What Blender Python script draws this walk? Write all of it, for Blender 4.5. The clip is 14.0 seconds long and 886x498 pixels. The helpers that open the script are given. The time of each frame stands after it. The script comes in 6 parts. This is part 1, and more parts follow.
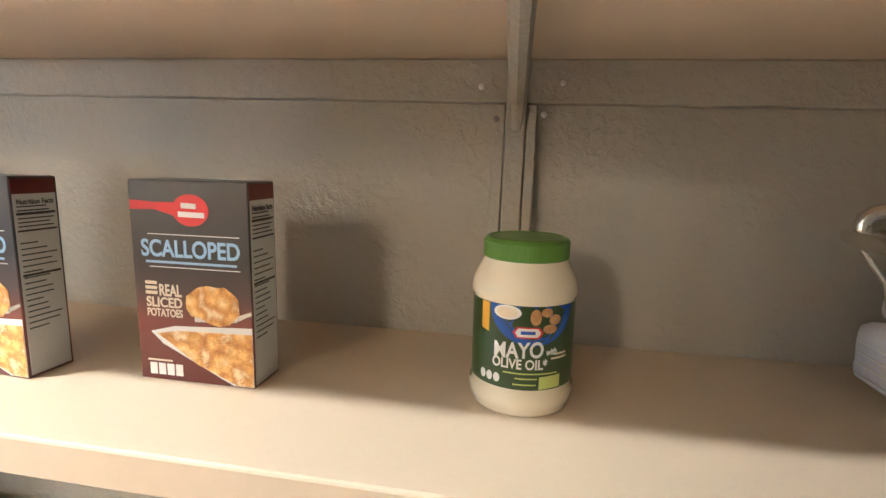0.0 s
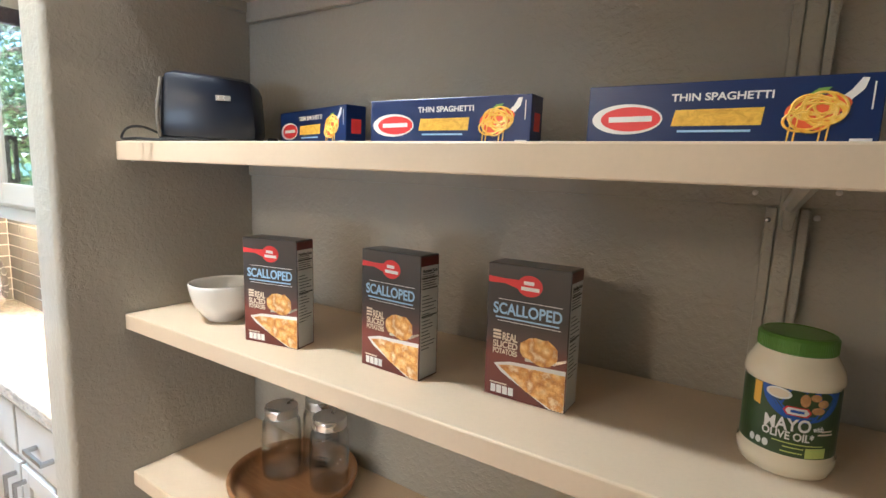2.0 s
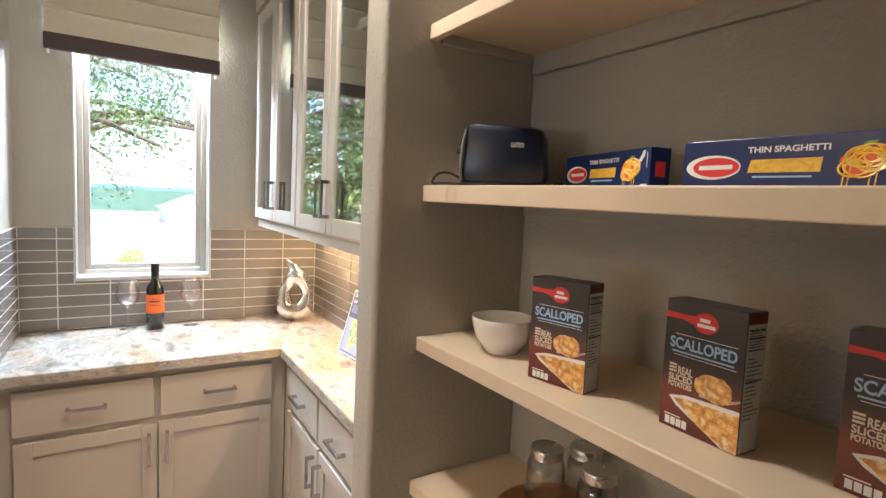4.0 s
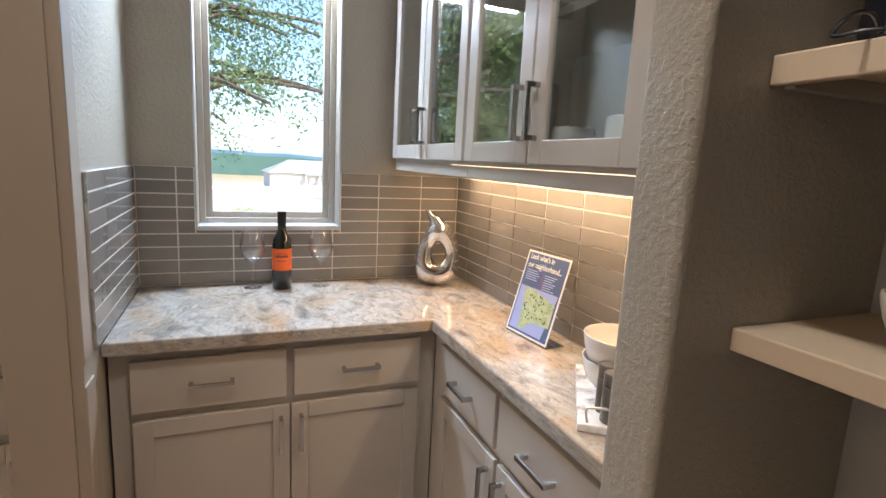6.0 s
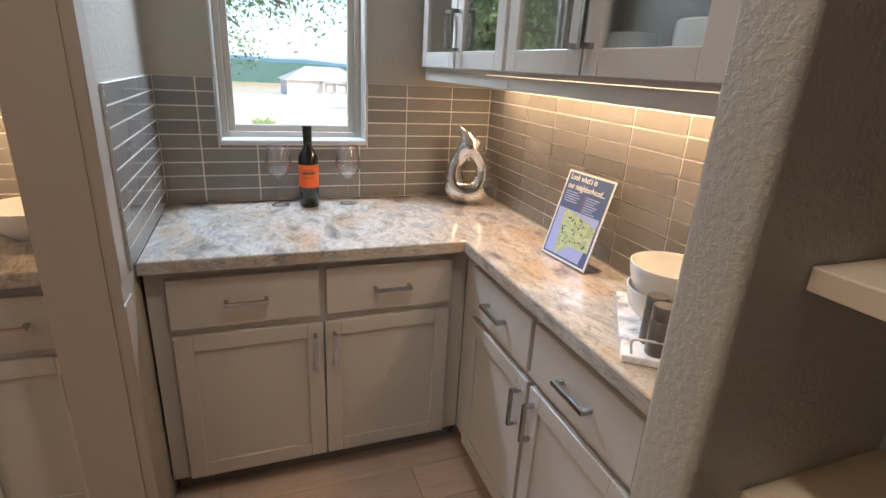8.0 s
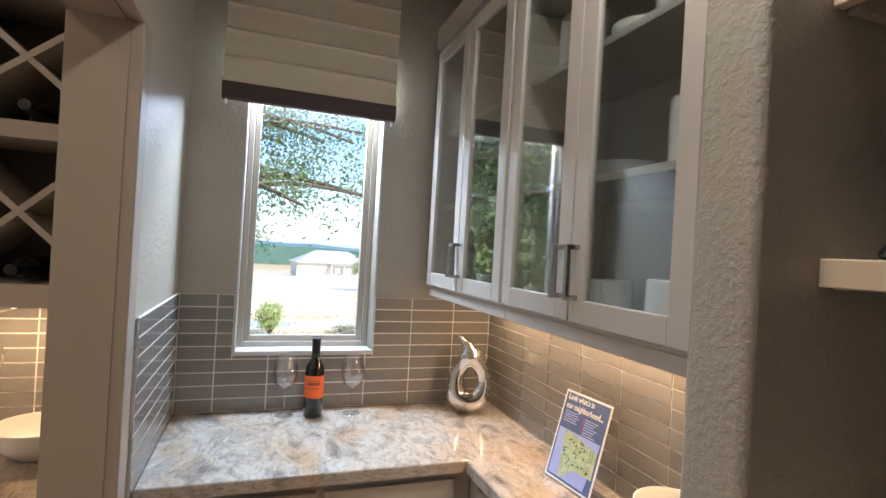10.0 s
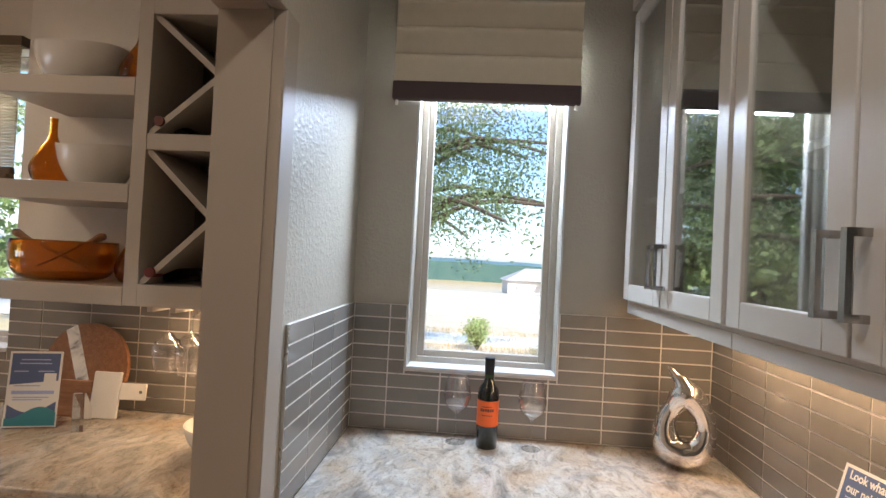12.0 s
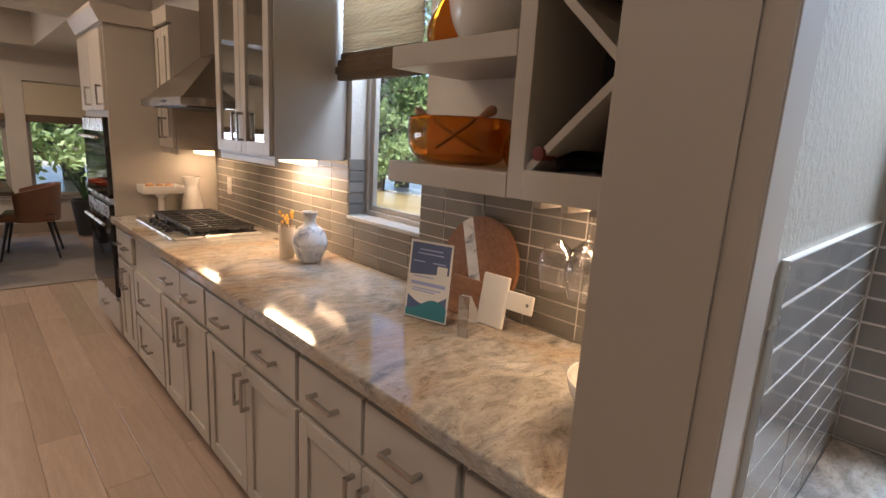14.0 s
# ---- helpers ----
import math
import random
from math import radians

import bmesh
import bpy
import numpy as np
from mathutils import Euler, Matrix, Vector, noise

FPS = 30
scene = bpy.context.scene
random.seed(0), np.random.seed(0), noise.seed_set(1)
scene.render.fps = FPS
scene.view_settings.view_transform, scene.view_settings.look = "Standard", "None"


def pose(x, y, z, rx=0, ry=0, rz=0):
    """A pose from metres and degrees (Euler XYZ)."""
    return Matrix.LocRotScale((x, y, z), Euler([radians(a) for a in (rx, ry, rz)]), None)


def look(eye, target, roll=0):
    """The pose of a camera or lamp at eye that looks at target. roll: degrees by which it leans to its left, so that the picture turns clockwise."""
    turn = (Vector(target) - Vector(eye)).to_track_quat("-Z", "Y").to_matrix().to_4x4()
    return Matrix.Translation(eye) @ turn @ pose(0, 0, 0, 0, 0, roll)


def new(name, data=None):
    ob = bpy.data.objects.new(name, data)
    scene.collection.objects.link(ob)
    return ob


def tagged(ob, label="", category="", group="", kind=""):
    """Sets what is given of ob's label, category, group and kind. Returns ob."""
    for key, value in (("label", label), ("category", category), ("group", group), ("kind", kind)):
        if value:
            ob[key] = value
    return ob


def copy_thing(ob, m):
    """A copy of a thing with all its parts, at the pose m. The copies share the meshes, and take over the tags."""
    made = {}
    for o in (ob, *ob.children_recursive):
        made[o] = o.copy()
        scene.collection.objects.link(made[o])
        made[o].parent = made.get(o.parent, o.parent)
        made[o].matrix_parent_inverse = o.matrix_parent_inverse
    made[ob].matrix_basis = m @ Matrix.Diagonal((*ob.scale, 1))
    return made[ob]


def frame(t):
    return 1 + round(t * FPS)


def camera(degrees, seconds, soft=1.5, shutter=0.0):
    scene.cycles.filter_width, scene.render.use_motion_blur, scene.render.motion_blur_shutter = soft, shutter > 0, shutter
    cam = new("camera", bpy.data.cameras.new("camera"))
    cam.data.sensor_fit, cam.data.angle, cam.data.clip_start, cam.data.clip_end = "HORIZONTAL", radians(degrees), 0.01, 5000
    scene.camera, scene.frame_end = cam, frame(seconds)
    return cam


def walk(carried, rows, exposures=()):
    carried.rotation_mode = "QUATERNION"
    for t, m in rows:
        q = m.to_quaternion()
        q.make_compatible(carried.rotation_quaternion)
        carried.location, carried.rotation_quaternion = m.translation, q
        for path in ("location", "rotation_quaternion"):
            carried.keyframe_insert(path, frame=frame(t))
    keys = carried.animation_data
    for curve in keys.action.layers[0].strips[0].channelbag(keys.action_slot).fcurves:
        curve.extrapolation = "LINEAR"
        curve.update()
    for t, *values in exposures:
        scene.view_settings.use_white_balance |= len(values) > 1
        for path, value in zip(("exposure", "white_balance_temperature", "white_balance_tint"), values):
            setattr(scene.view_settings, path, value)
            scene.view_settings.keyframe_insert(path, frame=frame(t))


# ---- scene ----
cam = camera(81.9, 14.0)
PATH = [
    (0, (3.074, 0.744, 1.496), (2.72, 2.684, 1.161), 2.2),
    (0.5, (3.058, 0.653, 1.521), (2.593, 2.57, 1.192), 2.1),
    (1, (3.05, 0.576, 1.558), (2.374, 2.427, 1.215), 2.2),
    (1.5, (3.044, 0.536, 1.585), (2.159, 2.3, 1.258), 2.2),
    (2, (3.031, 0.499, 1.605), (1.943, 2.15, 1.307), 2.3),
    (2.5, (3.014, 0.463, 1.607), (1.741, 1.986, 1.362), 2.4),
    (3, (3.007, 0.445, 1.608), (1.568, 1.819, 1.402), 2.6),
    (3.5, (2.988, 0.432, 1.599), (1.413, 1.654, 1.43), 2.9),
    (4, (2.923, 0.398, 1.606), (1.24, 1.462, 1.42), 2.9),
    (4.2, (2.886, 0.388, 1.596), (1.164, 1.390, 1.421), 3.0),
    (6.3, (2.213, 0.336, 1.443), (0.388, 1.046, 1.052), 2.8),
    (6.5, (2.189, 0.329, 1.426), (0.374, 1.029, 0.962), 2.8),
    (7, (2.159, 0.328, 1.414), (0.393, 1.002, 0.762), 2.7),
    (7.2, (2.161, 0.333, 1.419), (0.410, 0.999, 0.713), 2.8),
    (9.3, (2.242, 0.319, 1.613), (0.39, 0.995, 1.272), 3.4),
    (9.5, (2.237, 0.316, 1.626), (0.37, 0.988, 1.383), 3.1),
    (10, (2.261, 0.296, 1.624), (0.376, 0.966, 1.633), 3.3),
    (10.5, (2.268, 0.331, 1.643), (0.378, 0.961, 1.817), 3.3),
    (11, (2.266, 0.39, 1.636), (0.353, 0.928, 1.863), 3.1),
    (11.5, (2.176, 0.431, 1.61), (0.193, 0.65, 1.755), 2.8),
    (12, (1.97, 0.463, 1.586), (-0.026, 0.332, 1.622), 3.0),
    (12.5, (1.813, 0.454, 1.565), (-0.12, -0.042, 1.428), 3.0),
    (13, (1.618, 0.393, 1.533), (-0.168, -0.453, 1.223), 3.1),
    (13.5, (1.473, 0.313, 1.519), (-0.097, -0.862, 1.122), 3.2),
    (14, (1.35, 0.132, 1.503), (-0.004, -1.281, 1.091), 3.4),
]
EXPOSURES = [(0.0, 3.9, 5080, 4), (0.6, 3.65, 4940, 2), (1.0, 3.5, 4940, 3), (1.5, 3.4, 5030, 4), (2.0, 3.15, 4930, 2), (2.5, 2.95, 5050, 2), (3.2, 2.65, 5350, 5), (4.2, 2.15, 5750, 9), (6.3, 1.35, 5600, 10), (9.5, 1.25, 5550, 10), (11.0, 1.35, 5750, 10), (12.0, 1.2, 5700, 11), (13.0, 1.0, 5750, 12), (14.0, 1.1, 5600, 13)]
walk(cam, [(t, look(eye, target, roll)) for t, eye, target, roll in PATH], EXPOSURES)

# ---------- world, sun, lamps ----------
world = bpy.data.worlds.new("world")
scene.world = world
world.use_nodes = True
wt = world.node_tree
sky = wt.nodes.new("ShaderNodeTexSky")
sky.sky_type, sky.sun_disc = "NISHITA", False
SUN_FROM = Vector((0.62, 0.42, 0.78)).normalized()
sky.sun_elevation = math.asin(SUN_FROM.z)
sky.sun_rotation = math.atan2(SUN_FROM.x, SUN_FROM.y)
sky.air_density, sky.dust_density, sky.altitude = 0.9, 1.0, 0
wt.links.new(sky.outputs[0], wt.nodes["Background"].inputs[0])
wt.nodes["Background"].inputs[1].default_value = 0.15
sun = new("sun", bpy.data.lights.new("sun", "SUN"))
sun.data.energy, sun.data.angle, sun.data.color = 5.0, radians(0.5), (1.0, 0.91, 0.78)
sun.matrix_world = look(SUN_FROM * 30, (0, 0, 0))


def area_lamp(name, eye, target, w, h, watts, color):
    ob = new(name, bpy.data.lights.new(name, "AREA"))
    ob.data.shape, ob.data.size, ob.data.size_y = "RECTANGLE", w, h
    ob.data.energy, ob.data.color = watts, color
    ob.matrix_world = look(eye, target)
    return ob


WARM, SOFT, AMBER = (1.0, 0.62, 0.31), (1.0, 0.86, 0.70), (1.0, 0.69, 0.41)
area_lamp("undercabinet_light", (0.87, 1.27, 1.452), (0.87, 1.27, 0.9), 1.36, 0.03, 3.6, WARM)
area_lamp("undercabinet_light", (0.17, -0.44, 1.362), (0.17, -0.44, 0.9), 0.03, 0.42, 2.4, WARM)
area_lamp("undercabinet_light", (0.14, -2.30, 1.352), (0.14, -2.30, 0.9), 0.03, 0.50, 4.0, WARM)
area_lamp("undercabinet_light", (0.14, -3.48, 1.325), (0.14, -3.48, 0.9), 0.03, 0.26, 5.5, WARM)
# daylight of the high sky in the upper parts of the two windows, behind their blinds
area_lamp("window_daylight", (-0.20, 0.498, 2.31), (0.75, 0.498, 0.95), 0.50, 0.16, 20.0, (0.80, 0.90, 1.0))
area_lamp("window_daylight", (-0.20, -1.69, 2.16), (0.80, -1.69, 0.95), 0.46, 0.22, 6.0, (0.80, 0.90, 1.0))
# added fill lamps standing behind the three unseen dining windows
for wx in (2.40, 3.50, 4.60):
    area_lamp("dining_fill_light", (wx, -8.60, 1.30), (wx, 0.0, 1.20), 0.86, 1.30, 11.0, (0.92, 0.96, 1.0))
# recessed ceiling lamps of the passage, the kitchen and the dining room
# those at x 3.1 and beyond are unseen, added as fill
CANS = [(1.72, 0.64, 2.795, 5.4), (1.55, -0.95, 2.795, 1.1), (1.55, -2.4, 2.795, 5.0), (1.25, -3.6, 2.795, 7.5), (3.1, -0.95, 2.795, 1.1),
        (3.1, -2.4, 2.795, 5.0), (3.1, -4.2, 2.795, 4.0), (1.75, -6.9, 2.735, 9.0), (3.3, -6.6, 2.735, 9.0)]
for cx, cy, cz, watts in CANS:
    ob = area_lamp("ceiling_lamp_light", (cx, cy, cz - 0.012), (cx, cy, 0), 0.11, 0.11, watts, SOFT if cy > 0 else AMBER)
    ob.data.shape = "DISK"

# ---------- materials ----------


class Nodes:
    def __init__(self, name):
        self.mat = bpy.data.materials.new(name)
        self.mat.use_nodes = True
        self.t = self.mat.node_tree
        self.bsdf = self.t.nodes["Principled BSDF"]
        self.coord = self.t.nodes.new("ShaderNodeTexCoord").outputs["Object"]

    def node(self, kind, **sets):
        n = self.t.nodes.new("ShaderNode" + kind)
        for k, v in sets.items():
            if k in n.inputs:
                n.inputs[k].default_value = v
        return n

    def link(self, a, b):
        self.t.links.new(a, b)

    def mapped(self, scale, coord=None):
        m = self.t.nodes.new("ShaderNodeMapping")
        m.inputs["Scale"].default_value = scale
        self.link(coord or self.coord, m.inputs["Vector"])
        return m.outputs[0]

    def noise(self, scale, detail=4.0, rough=0.55, vec=None, distort=0.0):
        n = self.node("TexNoise", Scale=scale, Detail=detail, Roughness=rough, Distortion=distort)
        self.link(vec or self.coord, n.inputs["Vector"])
        return n.outputs["Fac"]

    def ramp(self, fac, stops):
        r = self.t.nodes.new("ShaderNodeValToRGB")
        el = r.color_ramp.elements
        while len(el) < len(stops):
            el.new(0.5)
        for e, (p, c) in zip(el, stops):
            e.position, e.color = p, (*c, 1)
        self.link(fac, r.inputs[0])
        return r.outputs[0]

    def mix(self, fac, a, b, mode="MIX"):
        m = self.t.nodes.new("ShaderNodeMix")
        m.data_type, m.blend_type = "RGBA", mode
        for sock, v in ((0, fac), (6, a), (7, b)):
            if isinstance(v, (int, float)):
                m.inputs[sock].default_value = v
            elif isinstance(v, tuple):
                m.inputs[sock].default_value = (*v, 1)
            else:
                self.link(v, m.inputs[sock])
        return m.outputs[2]

    def bump(self, height, strength, dist=0.002):
        b = self.node("Bump", Strength=strength, Distance=dist)
        self.link(height, b.inputs["Height"])
        self.link(b.outputs[0], self.bsdf.inputs["Normal"])


def dim(c, k):
    return tuple(v * k for v in c)


def plain(name, col, rough=0.5, metal=0.0, var=0.06, scale=9.0, bump=0.0, bscale=120.0, bdist=0.001, coat=0.0, rvar=0.04):
    """Paint, plastic, metal, paper: a base colour with two scales of variation and fine relief."""
    n = Nodes(name)
    big, fine = n.noise(scale), n.noise(scale * 14, 3)
    c = n.mix(0.5, n.ramp(big, [(0.25, dim(col, 1 - var)), (0.75, dim(col, 1 + var))]),
              n.ramp(fine, [(0.2, dim(col, 1 - var * 0.7)), (0.8, dim(col, 1 + var * 0.7))]))
    n.link(c, n.bsdf.inputs["Base Color"])
    r = n.ramp(big, [(0.2, (max(rough - rvar, 0.02),) * 3), (0.8, (min(rough + rvar, 1.0),) * 3)])
    n.link(r, n.bsdf.inputs["Roughness"])
    n.bsdf.inputs["Metallic"].default_value = metal
    n.bsdf.inputs["Coat Weight"].default_value = coat
    if bump:
        n.bump(n.noise(bscale, 3), bump, bdist)
    return n.mat


def wall_paint(name, col):
    """Painted plaster with a sprayed, knocked-down relief."""
    n = Nodes(name)
    c = n.ramp(n.noise(1.7, 5), [(0.3, dim(col, 0.95)), (0.7, dim(col, 1.05))])
    n.link(c, n.bsdf.inputs["Base Color"])
    n.bsdf.inputs["Roughness"].default_value = 0.36
    v = n.noise(72, 3, 0.6, distort=0.3)
    blobs = n.ramp(v, [(0.42, (0, 0, 0)), (0.62, (1, 1, 1))])
    h = n.mix(0.25, blobs, n.noise(260, 2))
    n.bump(h, 0.50, 0.0022)
    return n.mat


def wood(name, light, dark, rough=0.4, along=(0, 1, 0), scale=1.0, vary=0.25):
    n = Nodes(name)
    info = n.t.nodes.new("ShaderNodeObjectInfo")
    off = n.t.nodes.new("ShaderNodeVectorMath")
    off.operation = "MULTIPLY_ADD"
    n.link(info.outputs["Random"], off.inputs[0])
    off.inputs[1].default_value = (7.3, 11.7, 5.1)
    n.link(n.coord, off.inputs[2])
    sc = tuple((1.1 if a else 16.0) * scale for a in along)
    vec = n.mapped(sc, off.outputs[0])
    g = n.noise(2.2, 6, 0.62, vec, 0.8)
    fine = n.noise(9.0, 4, 0.6, n.mapped(tuple(v * 2.0 for v in sc), off.outputs[0]))
    c = n.ramp(g, [(0.25, dark), (0.52, tuple((a + b) / 2 for a, b in zip(light, dark))), (0.75, light)])
    c = n.mix(0.35, c, n.ramp(fine, [(0.3, dark), (0.7, light)]))
    tone = n.ramp(info.outputs["Random"], [(0.0, (1 - vary,) * 3), (1.0, (1.0, 1.0, 1.0))])
    n.link(n.mix(1.0, c, tone, "MULTIPLY"), n.bsdf.inputs["Base Color"])
    n.bsdf.inputs["Roughness"].default_value = rough
    n.bump(fine, 0.12, 0.001)
    return n.mat


def granite():
    """Polished stone: pale ground, slanting grey drifts, rust-gold clouds and dark flecks."""
    n = Nodes("granite")
    bend = n.mix(0.16, n.coord, n.node("TexNoise", Scale=1.6, Detail=3.0).outputs["Color"])
    turn = n.t.nodes.new("ShaderNodeMapping")
    turn.inputs["Rotation"].default_value = (0, 0, radians(38))
    turn.inputs["Scale"].default_value = (1.0, 1.9, 1.4)
    n.link(bend, turn.inputs["Vector"])
    drift = n.noise(5.0, 6, 0.62, turn.outputs[0], 0.8)
    cloud = n.noise(2.3, 5, 0.6, n.mapped((1.0, 1.3, 1.0), bend), 0.6)
    crumb = n.noise(22, 6, 0.72, turn.outputs[0], 0.9)
    fleck = n.noise(120, 4, 0.7)
    col = n.ramp(drift, [(0.30, (0.18, 0.17, 0.16)), (0.41, (0.33, 0.31, 0.28)), (0.50, (0.46, 0.425, 0.375)), (0.60, (0.30, 0.29, 0.28)), (0.70, (0.53, 0.50, 0.455))])
    gold = n.ramp(cloud, [(0.46, (0, 0, 0)), (0.64, (0.8, 0.8, 0.8))])
    col = n.mix(gold, col, n.ramp(drift, [(0.34, (0.17, 0.095, 0.045)), (0.50, (0.37, 0.25, 0.135)), (0.66, (0.43, 0.33, 0.21))]))
    col = n.mix(0.50, col, n.ramp(crumb, [(0.36, (0.22, 0.18, 0.15)), (0.46, (0.78, 0.75, 0.71)), (0.62, (1, 1, 1))]), "MULTIPLY")
    col = n.mix(0.50, col, n.ramp(fleck, [(0.33, (0.25, 0.21, 0.18)), (0.43, (1, 1, 1))]), "MULTIPLY")
    n.link(col, n.bsdf.inputs["Base Color"])
    n.bsdf.inputs["Roughness"].default_value = 0.09
    n.bump(fleck, 0.03, 0.0005)
    return n.mat


def tile_glass():
    n = Nodes("glazed_tile")
    info = n.t.nodes.new("ShaderNodeObjectInfo")
    t = n.ramp(info.outputs["Random"], [(0, (0.180, 0.166, 0.147)), (0.5, (0.205, 0.190, 0.168)), (1, (0.228, 0.212, 0.189))])
    cloud = n.ramp(n.noise(14, 4), [(0.3, (0.9, 0.9, 0.9)), (0.7, (1, 1, 1))])
    n.link(n.mix(1.0, t, cloud, "MULTIPLY"), n.bsdf.inputs["Base Color"])
    n.bsdf.inputs["Roughness"].default_value = 0.13
    n.bump(n.noise(22, 2), 0.05, 0.002)
    return n.mat


def pane_glass(name, tint=(1, 1, 1), gain=1.0, rough=0.0):
    """Thin clear glass: see-through, with a mirror sheen by Fresnel."""
    m = bpy.data.materials.new(name)
    m.use_nodes = True
    t = m.node_tree
    t.nodes.clear()
    out, mix = t.nodes.new("ShaderNodeOutputMaterial"), t.nodes.new("ShaderNodeMixShader")
    tr, gl, fr = (t.nodes.new("ShaderNode" + k) for k in ("BsdfTransparent", "BsdfGlossy", "LayerWeight"))
    tr.inputs[0].default_value = (*tint, 1)
    gl.inputs["Roughness"].default_value = rough
    fr.inputs["Blend"].default_value = 0.5
    pw, mul = t.nodes.new("ShaderNodeMath"), t.nodes.new("ShaderNodeMath")
    pw.operation = "POWER"
    pw.inputs[1].default_value = 4.2
    mul.operation, mul.use_clamp = "MULTIPLY_ADD", True
    mul.inputs[1].default_value, mul.inputs[2].default_value = 0.85 * gain, 0.045 * gain
    t.links.new(fr.outputs["Facing"], pw.inputs[0])
    t.links.new(pw.outputs[0], mul.inputs[0])
    t.links.new(mul.outputs[0], mix.inputs[0])
    t.links.new(tr.outputs[0], mix.inputs[1])
    t.links.new(gl.outputs[0], mix.inputs[2])
    t.links.new(mix.outputs[0], out.inputs[0])
    return m


def clear_glass(name, col, rough=0.02, ior=1.48):
    n = Nodes(name)
    n.bsdf.inputs["Base Color"].default_value = (*col, 1)
    n.bsdf.inputs["Roughness"].default_value = rough
    n.bsdf.inputs["IOR"].default_value = ior
    n.bsdf.inputs["Transmission Weight"].default_value = 1.0
    return n.mat


def glow(name, col, strength):
    n = Nodes(name)
    n.bsdf.inputs["Base Color"].default_value = (*col, 1)
    n.bsdf.inputs["Emission Color"].default_value = (*col, 1)
    n.bsdf.inputs["Emission Strength"].default_value = strength
    return n.mat


def leafy(name, a, b):
    n = Nodes(name)
    g = n.t.nodes.new("ShaderNodeNewGeometry")
    n.link(n.ramp(g.outputs["Random Per Island"], [(0, a), (1, b)]), n.bsdf.inputs["Base Color"])
    n.bsdf.inputs["Roughness"].default_value = 0.55
    n.bsdf.inputs["Subsurface Weight"].default_value = 0.0
    return n.mat


def print_front():
    """Carton print: charcoal above, running into maroon below."""
    n = Nodes("carton_print")
    sep = n.t.nodes.new("ShaderNodeSeparateXYZ")
    n.link(n.coord, sep.inputs[0])
    mul = n.t.nodes.new("ShaderNodeMath")
    mul.operation = "MULTIPLY"
    mul.inputs[1].default_value = 1 / 0.223
    n.link(sep.outputs[2], mul.inputs[0])
    c = n.ramp(mul.outputs[0], [(0.0, (0.10, 0.018, 0.014)), (0.30, (0.20, 0.055, 0.04)), (0.46, (0.075, 0.05, 0.045)), (0.62, (0.033, 0.029, 0.028)), (1.0, (0.06, 0.054, 0.052))])
    n.link(c, n.bsdf.inputs["Base Color"])
    n.bsdf.inputs["Roughness"].default_value = 0.28
    n.bump(n.noise(18, 2), 0.05, 0.002)
    return n.mat


def food(name, stops, scale):
    n = Nodes(name)
    n.link(n.ramp(n.noise(scale, 5, 0.6, distort=1.2), stops), n.bsdf.inputs["Base Color"])
    n.bsdf.inputs["Roughness"].default_value = 0.3
    return n.mat


def potato_print():
    """Printed slices of browned potato: round cells with pale hearts and toasted rims."""
    n = Nodes("potato_print")
    cell = n.node("TexVoronoi", Scale=58.0)
    n.link(n.mix(0.012, n.coord, n.node("TexNoise", Scale=40.0).outputs["Color"]), cell.inputs["Vector"])
    slices = n.ramp(cell.outputs["Distance"], [(0.10, (0.90, 0.70, 0.36)), (0.42, (0.84, 0.50, 0.15)), (0.62, (0.62, 0.27, 0.05)), (0.80, (0.88, 0.72, 0.44))])
    sauce = n.ramp(n.noise(95, 4), [(0.35, (0.62, 0.45, 0.30)), (0.6, (1, 1, 1))])
    n.link(n.mix(0.8, slices, sauce, "MULTIPLY"), n.bsdf.inputs["Base Color"])
    n.bsdf.inputs["Roughness"].default_value = 0.3
    return n.mat


def let_light_through(mat, share, tint):
    """Thin cloth, cane or leaf: part of the light that falls on the far side shows on the near one."""
    t = mat.node_tree
    mix, tr = t.nodes.new("ShaderNodeMixShader"), t.nodes.new("ShaderNodeBsdfTranslucent")
    tr.inputs[0].default_value = (*tint, 1)
    mix.inputs[0].default_value = share
    t.links.new(t.nodes["Principled BSDF"].outputs[0], mix.inputs[1])
    t.links.new(tr.outputs[0], mix.inputs[2])
    t.links.new(mix.outputs[0], t.nodes["Material Output"].inputs[0])
    return mat


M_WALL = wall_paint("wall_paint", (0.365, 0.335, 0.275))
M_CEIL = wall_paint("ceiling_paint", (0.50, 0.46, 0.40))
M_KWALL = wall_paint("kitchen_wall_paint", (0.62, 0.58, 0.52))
M_TRIM = plain("trim_paint", (0.32, 0.27, 0.215), 0.42, var=0.02, rvar=0.01)
M_SHELF = plain("shelf_paint", (0.60, 0.485, 0.345), 0.38, bump=0.08, bscale=300)
M_CAB = plain("cabinet_paint", (0.43, 0.395, 0.345), 0.34, var=0.03, bump=0.04, bscale=400)
M_CABDARK = plain("dark_rack_back", (0.10, 0.092, 0.085), 0.5)
# grey that paints shade into toe kicks and the board hole; also toaster details
M_GAP = plain("shade_and_highlight_grey", (0.16, 0.145, 0.125), 0.6)
M_STEEL = plain("brushed_steel", (0.62, 0.60, 0.57), 0.28, metal=1.0, var=0.04, bump=0.03)
M_PULL = plain("handle_steel", (0.46, 0.445, 0.43), 0.24, metal=1.0, var=0.04)
M_CHROME = plain("chrome", (0.80, 0.77, 0.73), 0.06, metal=1.0, var=0.02, rvar=0.03)
M_GRANITE = granite()
M_TILE = tile_glass()
M_GROUT = plain("grout", (0.64, 0.60, 0.54), 0.8, bump=0.3, bscale=600)
